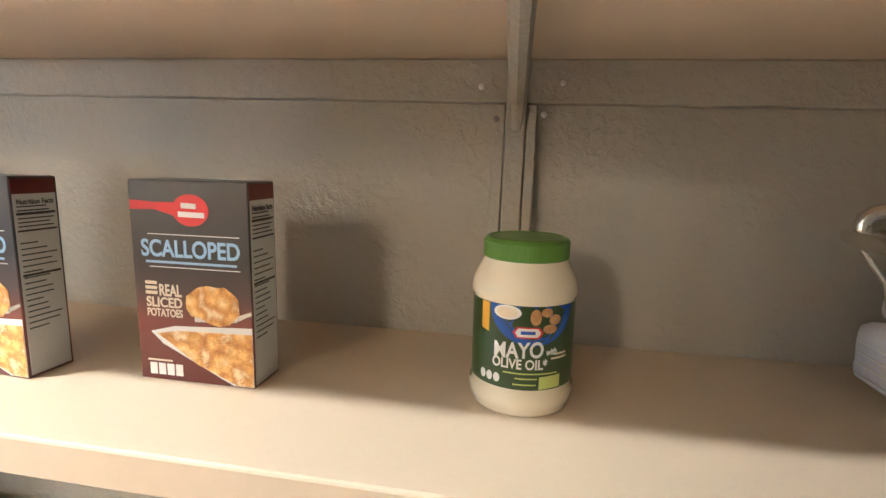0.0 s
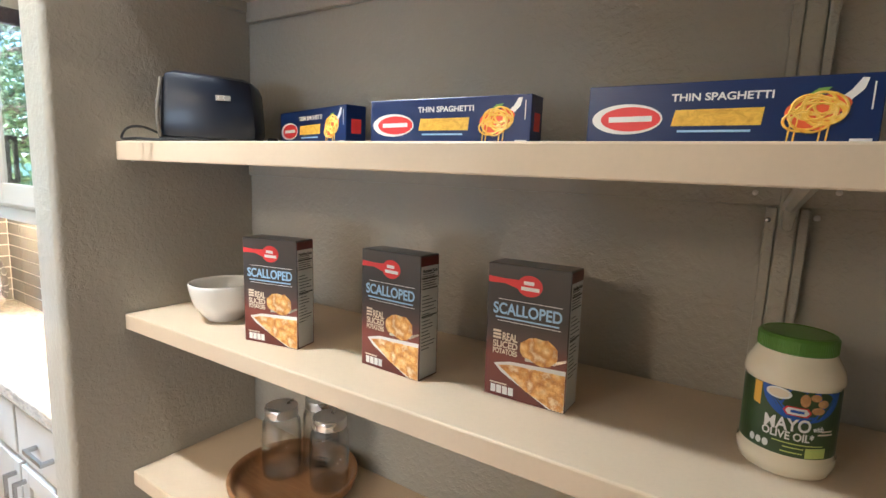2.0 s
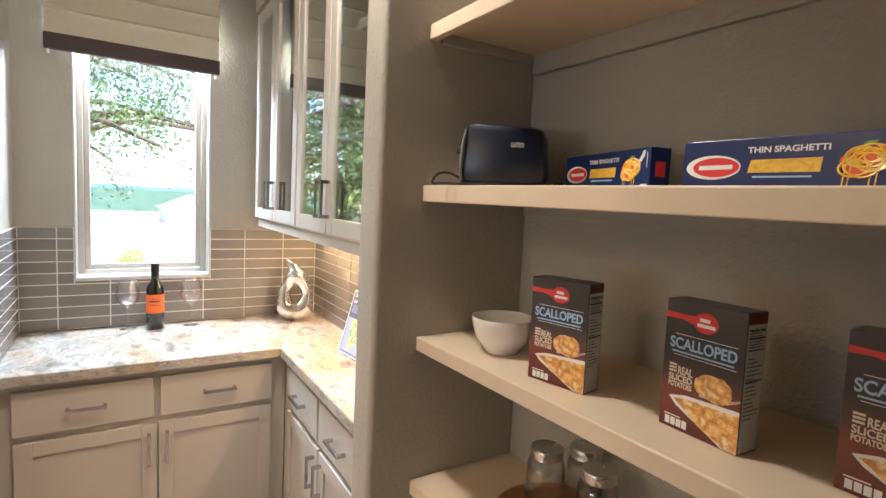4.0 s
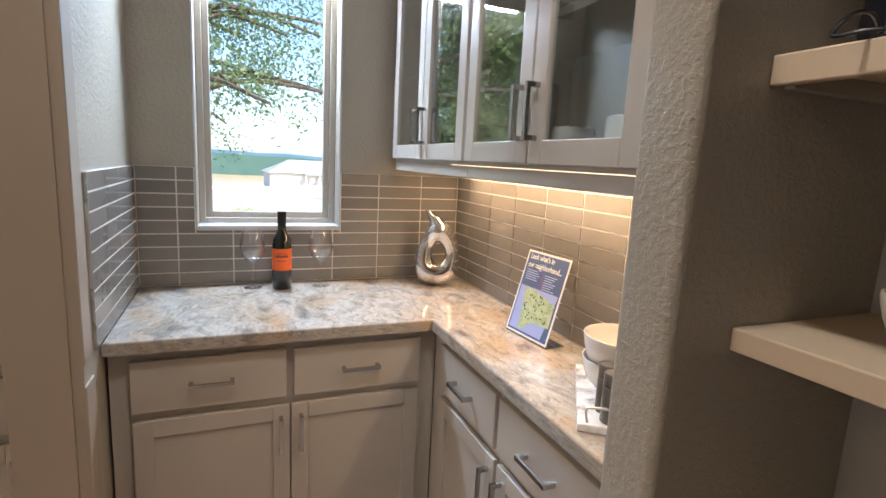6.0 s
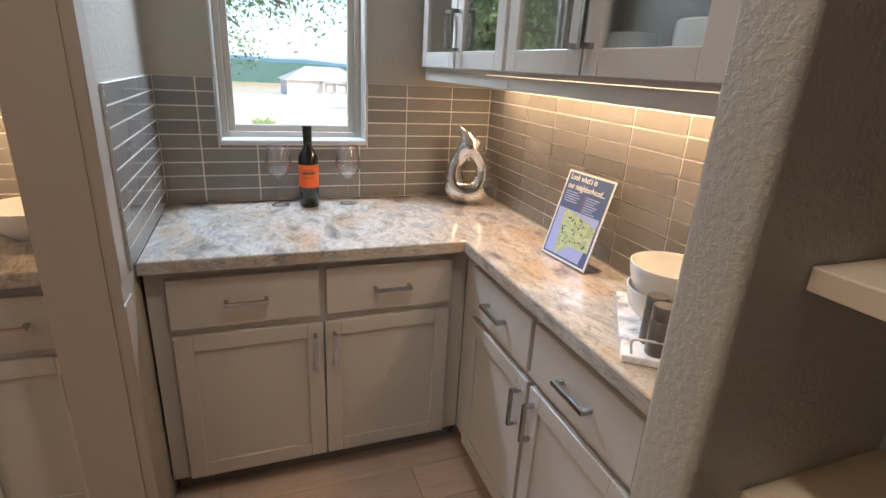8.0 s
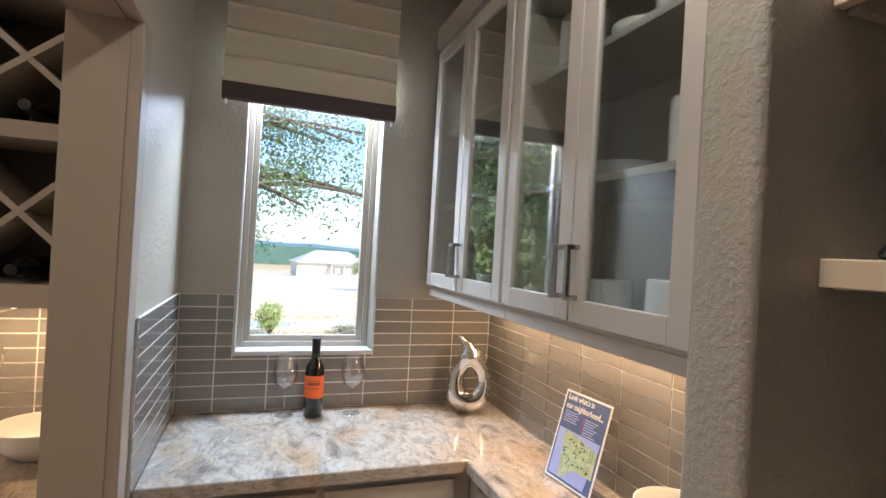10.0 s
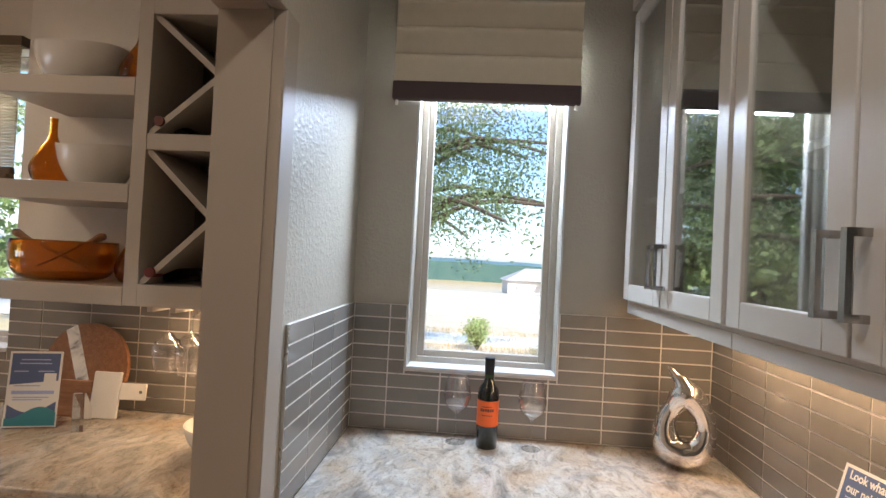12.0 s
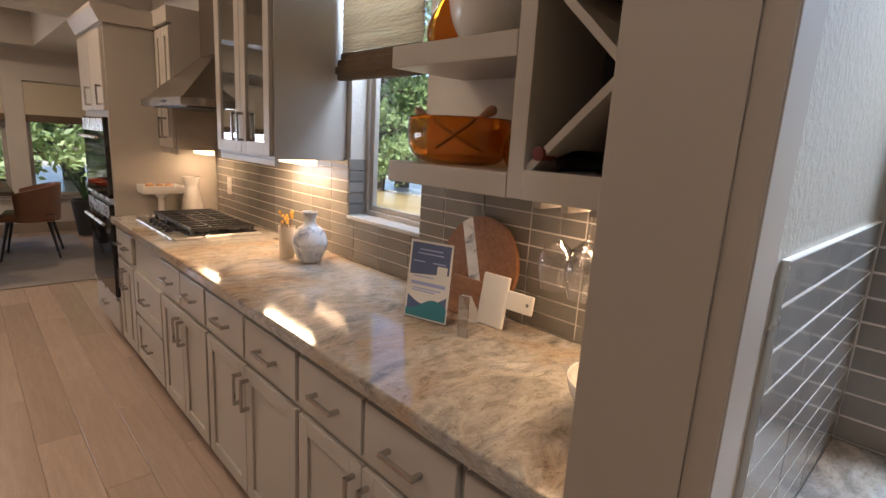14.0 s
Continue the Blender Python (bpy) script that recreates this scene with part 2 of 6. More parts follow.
M_SILL = plain("sill_tile", (0.55, 0.56, 0.55), 0.15)
M_FRAME = plain("window_vinyl", (0.42, 0.385, 0.33), 0.35)
M_PANE = pane_glass("window_glass")
M_CABGLASS = pane_glass("cabinet_glass", (0.80, 0.84, 0.84), 2.6)
M_WINEGLASS = pane_glass("stemware_glass", (0.985, 0.985, 0.99), 3.0)
M_STEM = pane_glass("stem_glass", (0.985, 0.985, 0.985), 2.4)
M_JARGLASS = pane_glass("jar_glass", (0.96, 0.97, 0.97), 2.2)
M_ACRYLIC = pane_glass("acrylic", (0.93, 0.95, 0.98), 1.4)
M_CRYSTAL = pane_glass("crystal", (0.92, 0.93, 0.94), 4.5)
M_AMBER = clear_glass("amber_glass", (0.74, 0.38, 0.05), 0.02)
M_BOTTLE = plain("dark_bottle_glass", (0.008, 0.010, 0.007), 0.06, var=0.0, rvar=0.02, coat=0.5)
M_BLACK = plain("black_plastic", (0.012, 0.012, 0.014), 0.32)
M_BLACKGLOSS = plain("black_glass", (0.01, 0.01, 0.011), 0.05, rvar=0.02)
M_IRON = plain("cast_iron", (0.02, 0.02, 0.02), 0.5, bump=0.1)
M_WHITE = plain("white_ceramic", (0.74, 0.72, 0.68), 0.18, var=0.02)
M_WHITEPAINT = plain("white_paint", (0.72, 0.69, 0.63), 0.4)
M_MARBLE = food("marble", [(0.36, (0.26, 0.26, 0.28)), (0.45, (0.62, 0.61, 0.60)), (0.55, (0.80, 0.79, 0.76))], 11)
M_CLOTH = plain("blind_linen", (0.62, 0.55, 0.42), 0.9, var=0.06, scale=30, bump=0.3, bscale=900)
M_CLOTHDARK = plain("blind_band", (0.075, 0.052, 0.05), 0.9, bump=0.3, bscale=900)
M_BAMBOO = wood("woven_bamboo", (0.62, 0.55, 0.42), (0.30, 0.25, 0.18), 0.7, (0, 1, 0), 5.0)
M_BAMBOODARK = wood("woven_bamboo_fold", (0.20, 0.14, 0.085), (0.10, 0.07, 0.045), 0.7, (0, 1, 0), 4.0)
M_FLOOR = wood("floor_wood", (0.58, 0.445, 0.36), (0.42, 0.315, 0.25), 0.25, (0, 1, 0), 1.2, 0.2)
M_ACACIA = wood("acacia_wood", (0.42, 0.20, 0.08), (0.16, 0.06, 0.022), 0.4, (1, 0, 0), 2.0)
M_TRAYWOOD = wood("tray_wood", (0.48, 0.26, 0.11), (0.26, 0.12, 0.045), 0.4, (1, 0, 0), 1.6)
M_DARKWOOD = wood("dark_wood", (0.07, 0.045, 0.03), (0.03, 0.02, 0.014), 0.35, (1, 0, 0), 1.4)
M_LEATHER = plain("brown_leather", (0.16, 0.075, 0.04), 0.42, bump=0.2, bscale=250)
M_RUG = plain("rug_wool", (0.26, 0.235, 0.215), 0.95, var=0.25, scale=5, bump=0.5, bscale=500)
M_CARTON = print_front()
M_CARTONSIDE = plain("carton_side", (0.55, 0.55, 0.53), 0.45)
M_MAROON = plain("carton_maroon", (0.11, 0.012, 0.010), 0.4)
M_RED = plain("print_red", (0.62, 0.035, 0.035), 0.35)
M_PWHITE = plain("print_white", (0.75, 0.74, 0.72), 0.4, var=0.02)
M_PBLUE = plain("print_light_blue", (0.33, 0.52, 0.74), 0.4)
M_PINK = plain("print_ink", (0.03, 0.03, 0.035), 0.5)
M_CREAM = plain("print_cream", (0.72, 0.62, 0.47), 0.4)
M_NAVY = plain("carton_navy", (0.008, 0.022, 0.095), 0.3)
M_YELLOW = food("pasta_strands", [(0.3, (0.55, 0.30, 0.03)), (0.6, (0.80, 0.50, 0.06))], 60)
M_POTATO = potato_print()
M_PASTA = food("pasta_print", [(0.3, (0.72, 0.28, 0.02)), (0.5, (0.86, 0.55, 0.06)), (0.75, (0.92, 0.72, 0.25))], 70)
M_TOMATO = plain("print_tomato", (0.75, 0.12, 0.03), 0.4)
M_LEAFGREEN = plain("print_green", (0.20, 0.36, 0.07), 0.4)
M_MAYO = plain("mayonnaise_jar", (0.76, 0.68, 0.52), 0.16, var=0.02, coat=0.4)
M_LID = plain("green_lid", (0.10, 0.22, 0.028), 0.32)
M_LABEL = plain("label_green", (0.035, 0.065, 0.018), 0.35)
M_LABELBLUE = plain("label_blue", (0.02, 0.09, 0.42), 0.35)
M_ALMOND = food("almond_print", [(0.3, (0.35, 0.16, 0.05)), (0.7, (0.60, 0.34, 0.14))], 90)
M_LIME = plain("label_lime", (0.50, 0.58, 0.14), 0.4)
M_GOLDTAG = plain("label_gold", (0.72, 0.40, 0.03), 0.4)
M_ORANGE = plain("wine_label", (0.78, 0.14, 0.02), 0.5)
M_SIGNBLUE = plain("sign_blue", (0.11, 0.15, 0.29), 0.18)
M_SIGNPALE = plain("sign_pale", (0.36, 0.42, 0.72), 0.3)
M_MAP = food("map_print", [(0.35, (0.22, 0.32, 0.16)), (0.5, (0.45, 0.53, 0.30)), (0.7, (0.56, 0.62, 0.44))], 60)
M_TEAL = plain("sign_teal", (0.05, 0.22, 0.28), 0.3)
M_TOWEL = plain("towel_cloth", (0.60, 0.59, 0.66), 0.95, bump=0.4, bscale=700)
M_LENS = glow("lamp_lens", (1.0, 0.82, 0.6), 14.0)
M_STRIP = glow("strip_lens", (1.0, 0.66, 0.34), 2.5)
M_BARK = plain("bark", (0.10, 0.075, 0.055), 0.9, var=0.3, bump=0.8, bscale=30, bdist=0.02)
M_OAKLEAF = leafy("oak_leaf", (0.06, 0.10, 0.05), (0.15, 0.20, 0.10))
M_WOODLEAF = leafy("woodland_leaf", (0.14, 0.21, 0.07), (0.34, 0.42, 0.18))
M_BUSHLEAF = leafy("bush_leaf", (0.28, 0.36, 0.13), (0.48, 0.54, 0.24))
M_GRASS = food("dry_grass", [(0.3, (0.30, 0.22, 0.09)), (0.5, (0.42, 0.31, 0.15)), (0.7, (0.50, 0.39, 0.22))], 0.35)
M_HILL = food("far_hills", [(0.3, (0.030, 0.065, 0.050)), (0.7, (0.065, 0.11, 0.075))], 0.2)
M_STUCCO = plain("stucco", (0.68, 0.65, 0.60), 0.8, bump=0.2)
M_ROOF = plain("roof_shingle", (0.30, 0.30, 0.30), 0.85, bump=0.3)
M_POT = plain("planter_glaze", (0.03, 0.032, 0.035), 0.35)
M_AGAVE = leafy("agave_leaf", (0.05, 0.11, 0.045), (0.11, 0.19, 0.08))

let_light_through(M_BAMBOO, 0.40, (0.75, 0.66, 0.50))
for leaf_mat, leaf_tint in ((M_OAKLEAF, (0.22, 0.32, 0.10)), (M_WOODLEAF, (0.30, 0.42, 0.14)), (M_BUSHLEAF, (0.45, 0.54, 0.22))):
    let_light_through(leaf_mat, 0.35, leaf_tint)
M_HOOD = plain("hood_steel", (0.42, 0.375, 0.33), 0.24, metal=1.0, var=0.01, rvar=0.01)
M_GRINDER = plain("grinder_metal", (0.13, 0.115, 0.10), 0.35, metal=0.4)
M_TOASTER = plain("toaster_plastic", (0.006, 0.009, 0.020), 0.30)
M_ROAD = food("pale_road", [(0.3, (0.50, 0.47, 0.43)), (0.7, (0.60, 0.57, 0.53))], 0.8)
M_DRYBUSH = leafy("dry_bush_leaf", (0.16, 0.17, 0.10), (0.30, 0.29, 0.19))

# ---------- mesh helpers ----------


def mesh_ob(name, bm, mat, parent=None, label="", smooth=False, matrix=None):
    me = bpy.data.meshes.new(name)
    bm.to_mesh(me)
    bm.free()
    me.materials.append(mat)
    if smooth:
        me.shade_smooth()
        me.set_sharp_from_angle(angle=radians(40))
    ob = new(name, me)
    if parent is not None:
        ob.parent = parent
    if matrix is not None:
        ob.matrix_basis = matrix
    if label:
        ob["label"] = label
    return ob


def part(name, bm, mat, parent, label="", smooth=False, matrix=None):
    return mesh_ob(name, bm, mat, parent, label, smooth, matrix)


def thing(name, m, label, category, group="", kind=""):
    ob = new(name)
    ob.empty_display_size = 0.05
    ob.matrix_basis = m
    return tagged(ob, label, category, group, kind)


def add_box(bm, x0, x1, y0, y1, z0, z1, bevel=0.0):
    vs = [bm.verts.new((x, y, z)) for x in (x0, x1) for y in (y0, y1) for z in (z0, z1)]
    quads = ((0, 1, 3, 2), (4, 6, 7, 5), (0, 4, 5, 1), (2, 3, 7, 6), (0, 2, 6, 4), (1, 5, 7, 3))
    fs = [bm.faces.new([vs[i] for i in q]) for q in quads]
    if bevel:
        es = list({e for f in fs for e in f.edges})
        bmesh.ops.bevel(bm, geom=es, offset=bevel, segments=2, affect="EDGES", profile=0.5)
    return bm


def box(x0, x1, y0, y1, z0, z1, bevel=0.0):
    return add_box(bmesh.new(), x0, x1, y0, y1, z0, z1, bevel)


def boxes(*rows, bevel=0.0):
    bm = bmesh.new()
    for r in rows:
        b2 = box(*r, bevel=bevel)
        me = bpy.data.meshes.new("tmp")
        b2.to_mesh(me)
        b2.free()
        bm.from_mesh(me)
        bpy.data.meshes.remove(me)
    return bm


def lathe(profile, seg=32):
    """Turn a profile of (radius, height) round the z axis."""
    bm = bmesh.new()
    rings = []
    for r, z in profile:
        if r < 1e-5:
            rings.append([bm.verts.new((0, 0, z))])
        else:
            rings.append([bm.verts.new((r * math.cos(a), r * math.sin(a), z)) for a in (2 * math.pi * i / seg for i in range(seg))])
    for a, b in zip(rings, rings[1:]):
        for i in range(seg):
            j = (i + 1) % seg
            q = [a[i % len(a)], a[j % len(a)], b[j % len(b)], b[i % len(b)]]
            q = list(dict.fromkeys(q))
            if len(q) > 2:
                bm.faces.new(q)
    bmesh.ops.recalc_face_normals(bm, faces=bm.faces)
    return bm


def tube(points, radii, seg=10, closed=False, bm=None):
    """A tube along points, with a radius at each."""
    bm = bm or bmesh.new()
    pts = [Vector(p) for p in points]
    n = len(pts)
    rings = []
    side = None
    for i, p in enumerate(pts):
        a = pts[(i - 1) % n] if closed or i else p
        b = pts[(i + 1) % n] if closed or i < n - 1 else p
        d = (b - a).normalized()
        if side is None:
            side = d.orthogonal().normalized()
        side = (side - d * side.dot(d)).normalized()
        up = d.cross(side)
        r = radii[i] if isinstance(radii, (list, tuple)) else radii
        rings.append([bm.verts.new(p + (side * math.cos(t) + up * math.sin(t)) * r) for t in (2 * math.pi * k / seg for k in range(seg))])
    pairs = list(zip(rings, rings[1:])) + ([(rings[-1], rings[0])] if closed else [])
    for a, b in pairs:
        for k in range(seg):
            j = (k + 1) % seg
            bm.faces.new((a[k], a[j], b[j], b[k]))
    if not closed:
        bm.faces.new(list(reversed(rings[0])))
        bm.faces.new(rings[-1])
    bmesh.ops.recalc_face_normals(bm, faces=bm.faces)
    return bm


def smooth_path(ctrl, per=6, closed=False):
    """Catmull-Rom through rows of any length."""
    out, n = [], len(ctrl)
    for i in range(n if closed else n - 1):
        p = [ctrl[(i + k) % n] if closed else ctrl[min(max(i + k, 0), n - 1)] for k in (-1, 0, 1, 2)]
        for s in range(per):
            t = s / per
            out.append(tuple(0.5 * (2 * b + (c - a) * t + (2 * a - 5 * b + 4 * c - d) * t * t + (3 * b - a - 3 * c + d) * t ** 3) for a, b, c, d in zip(*p)))
    if not closed:
        out.append(tuple(ctrl[-1]))
    return out


def slab(outline, y0, y1):
    """An outline in x and z, given depth along y."""
    bm = bmesh.new()
    a = [bm.verts.new((x, y0, z)) for x, z in outline]
    b = [bm.verts.new((x, y1, z)) for x, z in outline]
    bm.faces.new(a)
    bm.faces.new(list(reversed(b)))
    for i in range(len(a)):
        j = (i + 1) % len(a)
        bm.faces.new((a[j], a[i], b[i], b[j]))
    bmesh.ops.recalc_face_normals(bm, faces=bm.faces)
    return bm


def oval(cx, cz, rx, rz, n=24, wob=0.0, seed=0):
    rnd = random.Random(seed)
    return [(cx + rx * (1 + wob * rnd.uniform(-1, 1)) * math.cos(t), cz + rz * (1 + wob * rnd.uniform(-1, 1)) * math.sin(t)) for t in (2 * math.pi * i / n for i in range(n))]


def letters(text, size, width=None):
    """A bmesh of built-in-font text standing in x and z, facing -y, from the origin."""
    cu = bpy.data.curves.new("letters", "FONT")
    cu.body, cu.size, cu.extrude, cu.offset = text, size, 0.0002, size * 0.022
    ob = new("letters", cu)
    bpy.context.view_layer.update()
    me = bpy.data.meshes.new_from_object(ob.evaluated_get(bpy.context.evaluated_depsgraph_get()))
    bpy.data.objects.remove(ob)
    bm = bmesh.new()
    bm.from_mesh(me)
    bpy.data.meshes.remove(me)
    wide = max((v.co.x for v in bm.verts), default=1)
    k = width / wide if width else 1.0
    for v in bm.verts:
        v.co = Vector((v.co.x * k, -v.co.z, v.co.y))
    return bm


def moved(bm, m):
    bmesh.ops.transform(bm, matrix=m, verts=bm.verts)
    return bm

# ---------- structure ----------
CT = 0.915            # worktop height
NOOK_N = 1.358        # face of the cabinet wall in the nook
PANTRY_N = 1.442      # back of the pantry
PX = 1.732            # pantry side wall
CEIL = 2.82
WIN = (0.217, 0.783, 1.160, 2.42)
KWIN = (-1.957, -1.425, 1.125, 2.36)
DY = -8.42            # dining wall
# the last three are unseen, the last two added for the fill lamps
DWINS = [(-0.12, 0.66, 0.47, 1.95), (0.86, 1.75, 0.47, 1.95), (1.95, 2.85, 0.47, 1.95), (3.05, 3.95, 0.47, 1.95), (4.15, 5.05, 0.47, 1.95)]


def structure(name, bm, mat, label, category):
    return tagged(mesh_ob(name, bm, mat), label, category, kind="structure")


floor = structure("floor", box(-0.16, 5.6, DY - 0.14, 1.64, -0.2, -0.014), M_FLOOR, "grey-brown wood plank floor", "floor")
T = -0.012            # plaster face of the window wall, behind the tiles
x0, x1 = -0.16, T
wall_w = structure("wall_west", boxes(
    (x0, x1, DY, KWIN[0], -0.014, CEIL), (x0, x1, KWIN[0], KWIN[1], -0.014, KWIN[2]), (x0, x1, KWIN[0], KWIN[1], KWIN[3], CEIL),
    (x0, x1, KWIN[1], -0.05, -0.014, CEIL)), M_KWALL, "pale painted kitchen wall with a window opening", "wall")
wall_nw = structure("wall_west_nook", boxes(
    (x0, x1, -0.05, WIN[0], -0.014, CEIL), (x0, x1, WIN[0], WIN[1], -0.014, WIN[2]),
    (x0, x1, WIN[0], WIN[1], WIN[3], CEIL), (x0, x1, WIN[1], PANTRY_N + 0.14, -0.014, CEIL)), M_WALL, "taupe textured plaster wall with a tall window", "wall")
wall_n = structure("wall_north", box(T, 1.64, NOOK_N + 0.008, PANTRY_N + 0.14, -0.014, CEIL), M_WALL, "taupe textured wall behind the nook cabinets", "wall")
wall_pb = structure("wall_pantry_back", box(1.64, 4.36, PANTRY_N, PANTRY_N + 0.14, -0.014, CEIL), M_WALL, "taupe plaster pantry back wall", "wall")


def rounded_wall(xa, xb, ya, yb, za, zb, r=0.016):
    """A wall stub whose free vertical edges, at ya, are rounded."""
    out = [(xb, yb), (xa, yb)]
    for k in range(7):
        a = math.pi + math.pi / 2 * k / 6
        out.append((xa + r + r * math.cos(a), ya + r + r * math.sin(a)))
    for k in range(7):
        a = 1.5 * math.pi + math.pi / 2 * k / 6
        out.append((xb - r + r * math.cos(a), ya + r + r * math.sin(a)))
    bm = bmesh.new()
    lo, hi = ([bm.verts.new((x, y, z)) for x, y in out] for z in (za, zb))
    for i in range(len(out)):
        j = (i + 1) % len(out)
        bm.faces.new((lo[i], lo[j], hi[j], hi[i]))
    bm.faces.new(list(reversed(lo)))
    bm.faces.new(hi)
    bmesh.ops.recalc_face_normals(bm, faces=bm.faces)
    return bm


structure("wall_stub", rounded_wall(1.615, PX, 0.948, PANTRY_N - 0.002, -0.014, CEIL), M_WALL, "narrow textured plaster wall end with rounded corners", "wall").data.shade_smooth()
bpy.data.objects["wall_stub"].data.set_sharp_from_angle(angle=radians(50))
SY0, SY1 = -0.165, -0.0085
JX, JE = 0.815, 2.68   # jambs of the opening; past JE an unseen wall, placed to shade the pantry
wall_s = structure("wall_south", boxes((T, JX, SY0, SY1, -0.014, CEIL), (JX, JE, SY0, SY1, 2.15, CEIL), (JE, 4.36, SY0, SY1, -0.014, CEIL)), M_WALL, "taupe textured partition wall with a cased opening, its east length unseen", "wall")
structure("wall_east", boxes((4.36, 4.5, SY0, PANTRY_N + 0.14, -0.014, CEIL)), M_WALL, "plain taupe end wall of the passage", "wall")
structure("wall_kitchen_east", box(5.46, 5.6, DY, SY0, -0.014, CEIL), M_KWALL, "plain pale kitchen wall", "wall")
structure("wall_kitchen_north", box(4.5, 5.6, SY0, SY0 + 0.14, -0.014, CEIL), M_KWALL, "plain pale kitchen wall", "wall")
dcols = [(-0.16, DWINS[0][0], -0.014, CEIL)]
for a, b in zip(DWINS, DWINS[1:]):
    dcols.append((a[1], b[0], -0.014, CEIL))
dcols.append((DWINS[-1][1], 5.6, -0.014, CEIL))
rows = [(a, b, DY - 0.14, DY, c, d) for a, b, c, d in dcols]
for a, b, c, d in DWINS:
    rows += [(a, b, DY - 0.14, DY, -0.014, c), (a, b, DY - 0.14, DY, d, CEIL)]
structure("wall_dining", boxes(*rows), M_KWALL, "pale dining wall with tall windows", "wall")
structure("ceiling", boxes((-0.16, 5.6, -5.1, 1.64, CEIL, CEIL + 0.1)), M_CEIL, "taupe painted ceiling", "ceiling")
structure("ceiling_dining", boxes((-0.16, 5.6, -5.4, -5.1, 2.33, CEIL + 0.1), (-0.16, 0.55, DY, -5.4, 2.33, CEIL + 0.1), (0.55, 5.6, DY, -7.95, 2.33, CEIL + 0.1),
                                  (0.55, 5.6, -7.95, -5.4, 2.76, CEIL + 0.1)), M_CEIL, "dropped ceiling with a raised tray", "ceiling")
# casing of the opening: smooth lining, corner board
structure("door_trim_1", boxes((JX, JX + 0.006, SY0 - 0.004, -0.0342, 0, 2.146), (JX, JX + 0.003, -0.0340, -0.006, 0, 2.144), bevel=0.001), M_TRIM, "smooth painted jamb lining", "trim")
structure("door_trim_2", boxes((0.735, JX, SY1, -0.004, CT + 0.002, 2.15), (0.735, JX + 0.006, SY1, -0.002, 0, 0.86), bevel=0.002), M_TRIM, "smooth painted corner board", "trim")
structure("door_trim_3", boxes((JX, JE, SY0 - 0.004, -0.045, 2.144, 2.15), (JX, JE, -0.034, -0.006, 2.146, 2.15)), M_TRIM, "smooth painted head lining with a shadow groove", "trim")
structure("baseboard", boxes((1.605, 1.615, 0.96, 1.06, 0, 0.10), (1.62, PX, 0.936, 0.948, 0, 0.10), (JX + 0.006, JX + 0.016, SY0, -0.01, 0, 0.11),
                             (1.0, 5.4, DY, DY + 0.012, 0, 0.13), (0.0, 1.0, DY, DY + 0.012, 0, 0.13)), M_TRIM, "low painted baseboard", "baseboard")


def window(name, w, label, mullion=False, axis="x", off=0.0):
    """A fixed window: frame, glass and a tiled sill. w: along, along, bottom, top."""
    a, b, c, d = w
    th = thing(name, pose(0, 0, 0), label, "window", kind="structure")

    def put(n, rows, mat, bevel=0.003):
        if axis == "y":
            rows = [(r[2], r[3], off + r[0], off + r[1], r[4], r[5]) for r in rows]
        return part(n, boxes(*rows, bevel=bevel), mat, th)

    f, g = 0.026, 0.026
    put("window_frame", [(-0.15, -0.095, a, a + f, c, d), (-0.15, -0.095, b - f, b, c, d), (-0.15, -0.095, a + f, b - f, c, c + f), (-0.15, -0.095, a + f, b - f, d - f, d)], M_FRAME)
    s = a + f, b - f, c + f, d - f
    put("sash", [(-0.135, -0.108, s[0], s[0] + g, s[2], s[3]), (-0.135, -0.108, s[1] - g, s[1], s[2], s[3]), (-0.135, -0.108, s[0] + g, s[1] - g, s[2], s[2] + g), (-0.135, -0.108, s[0] + g, s[1] - g, s[3] - g, s[3])], M_FRAME)
    p = put("pane", [(-0.124, -0.120, s[0] + g - 0.004, s[1] - g + 0.004, s[2] + g - 0.004, s[3] - g + 0.004)], M_PANE, 0)
    p.visible_shadow = False
    return th, put


win, put = window("window_1", WIN, "tall fixed window with a taupe vinyl frame")
put("window_sill", [(-0.095, 0.004, WIN[0] - 0.004, WIN[1] + 0.004, WIN[2] - 0.012, WIN[2] + 0.004)], M_SILL)
put("reveal_trim", [(-0.02, 0.006, WIN[0] - 0.008, WIN[0], WIN[2] - 0.012, 1.404), (-0.02, 0.006, WIN[1], WIN[1] + 0.008, WIN[2] - 0.012, 1.406),
                    (-0.02, -0.004, WIN[0] - 0.010, WIN[0], 1.404, WIN[3]), (-0.02, -0.004, WIN[1], WIN[1] + 0.010, 1.406, WIN[3])], M_SILL)
win2, put = window("window_2", KWIN, "kitchen window with tiled reveal")
put("window_sill", [(-0.095, 0.004, KWIN[0] - 0.004, KWIN[1] + 0.004, KWIN[2] - 0.012, KWIN[2] + 0.004)], M_SILL)
for i, w in enumerate(DWINS):
    wd, put = window("window_%d" % (i + 3), w, "tall dining room window", axis="y", off=DY + 0.01)
    put("window_sill", [(-0.12, 0.03, w[0] - 0.03, w[1] + 0.03, w[2] - 0.03, w[2])], M_TRIM)

# pantry cleats and standards behind the shelves, painted with the wall
UP = [(0.822, 0.040), (1.234, 0.038), (1.646, 0.043), (2.060, 0.040)]
SLOPE = 0.0155        # the carton shelf rises slightly along x
SF = 1.078


def on_shelf(x):
    return UP[1][0] + (x - PX) * SLOPE


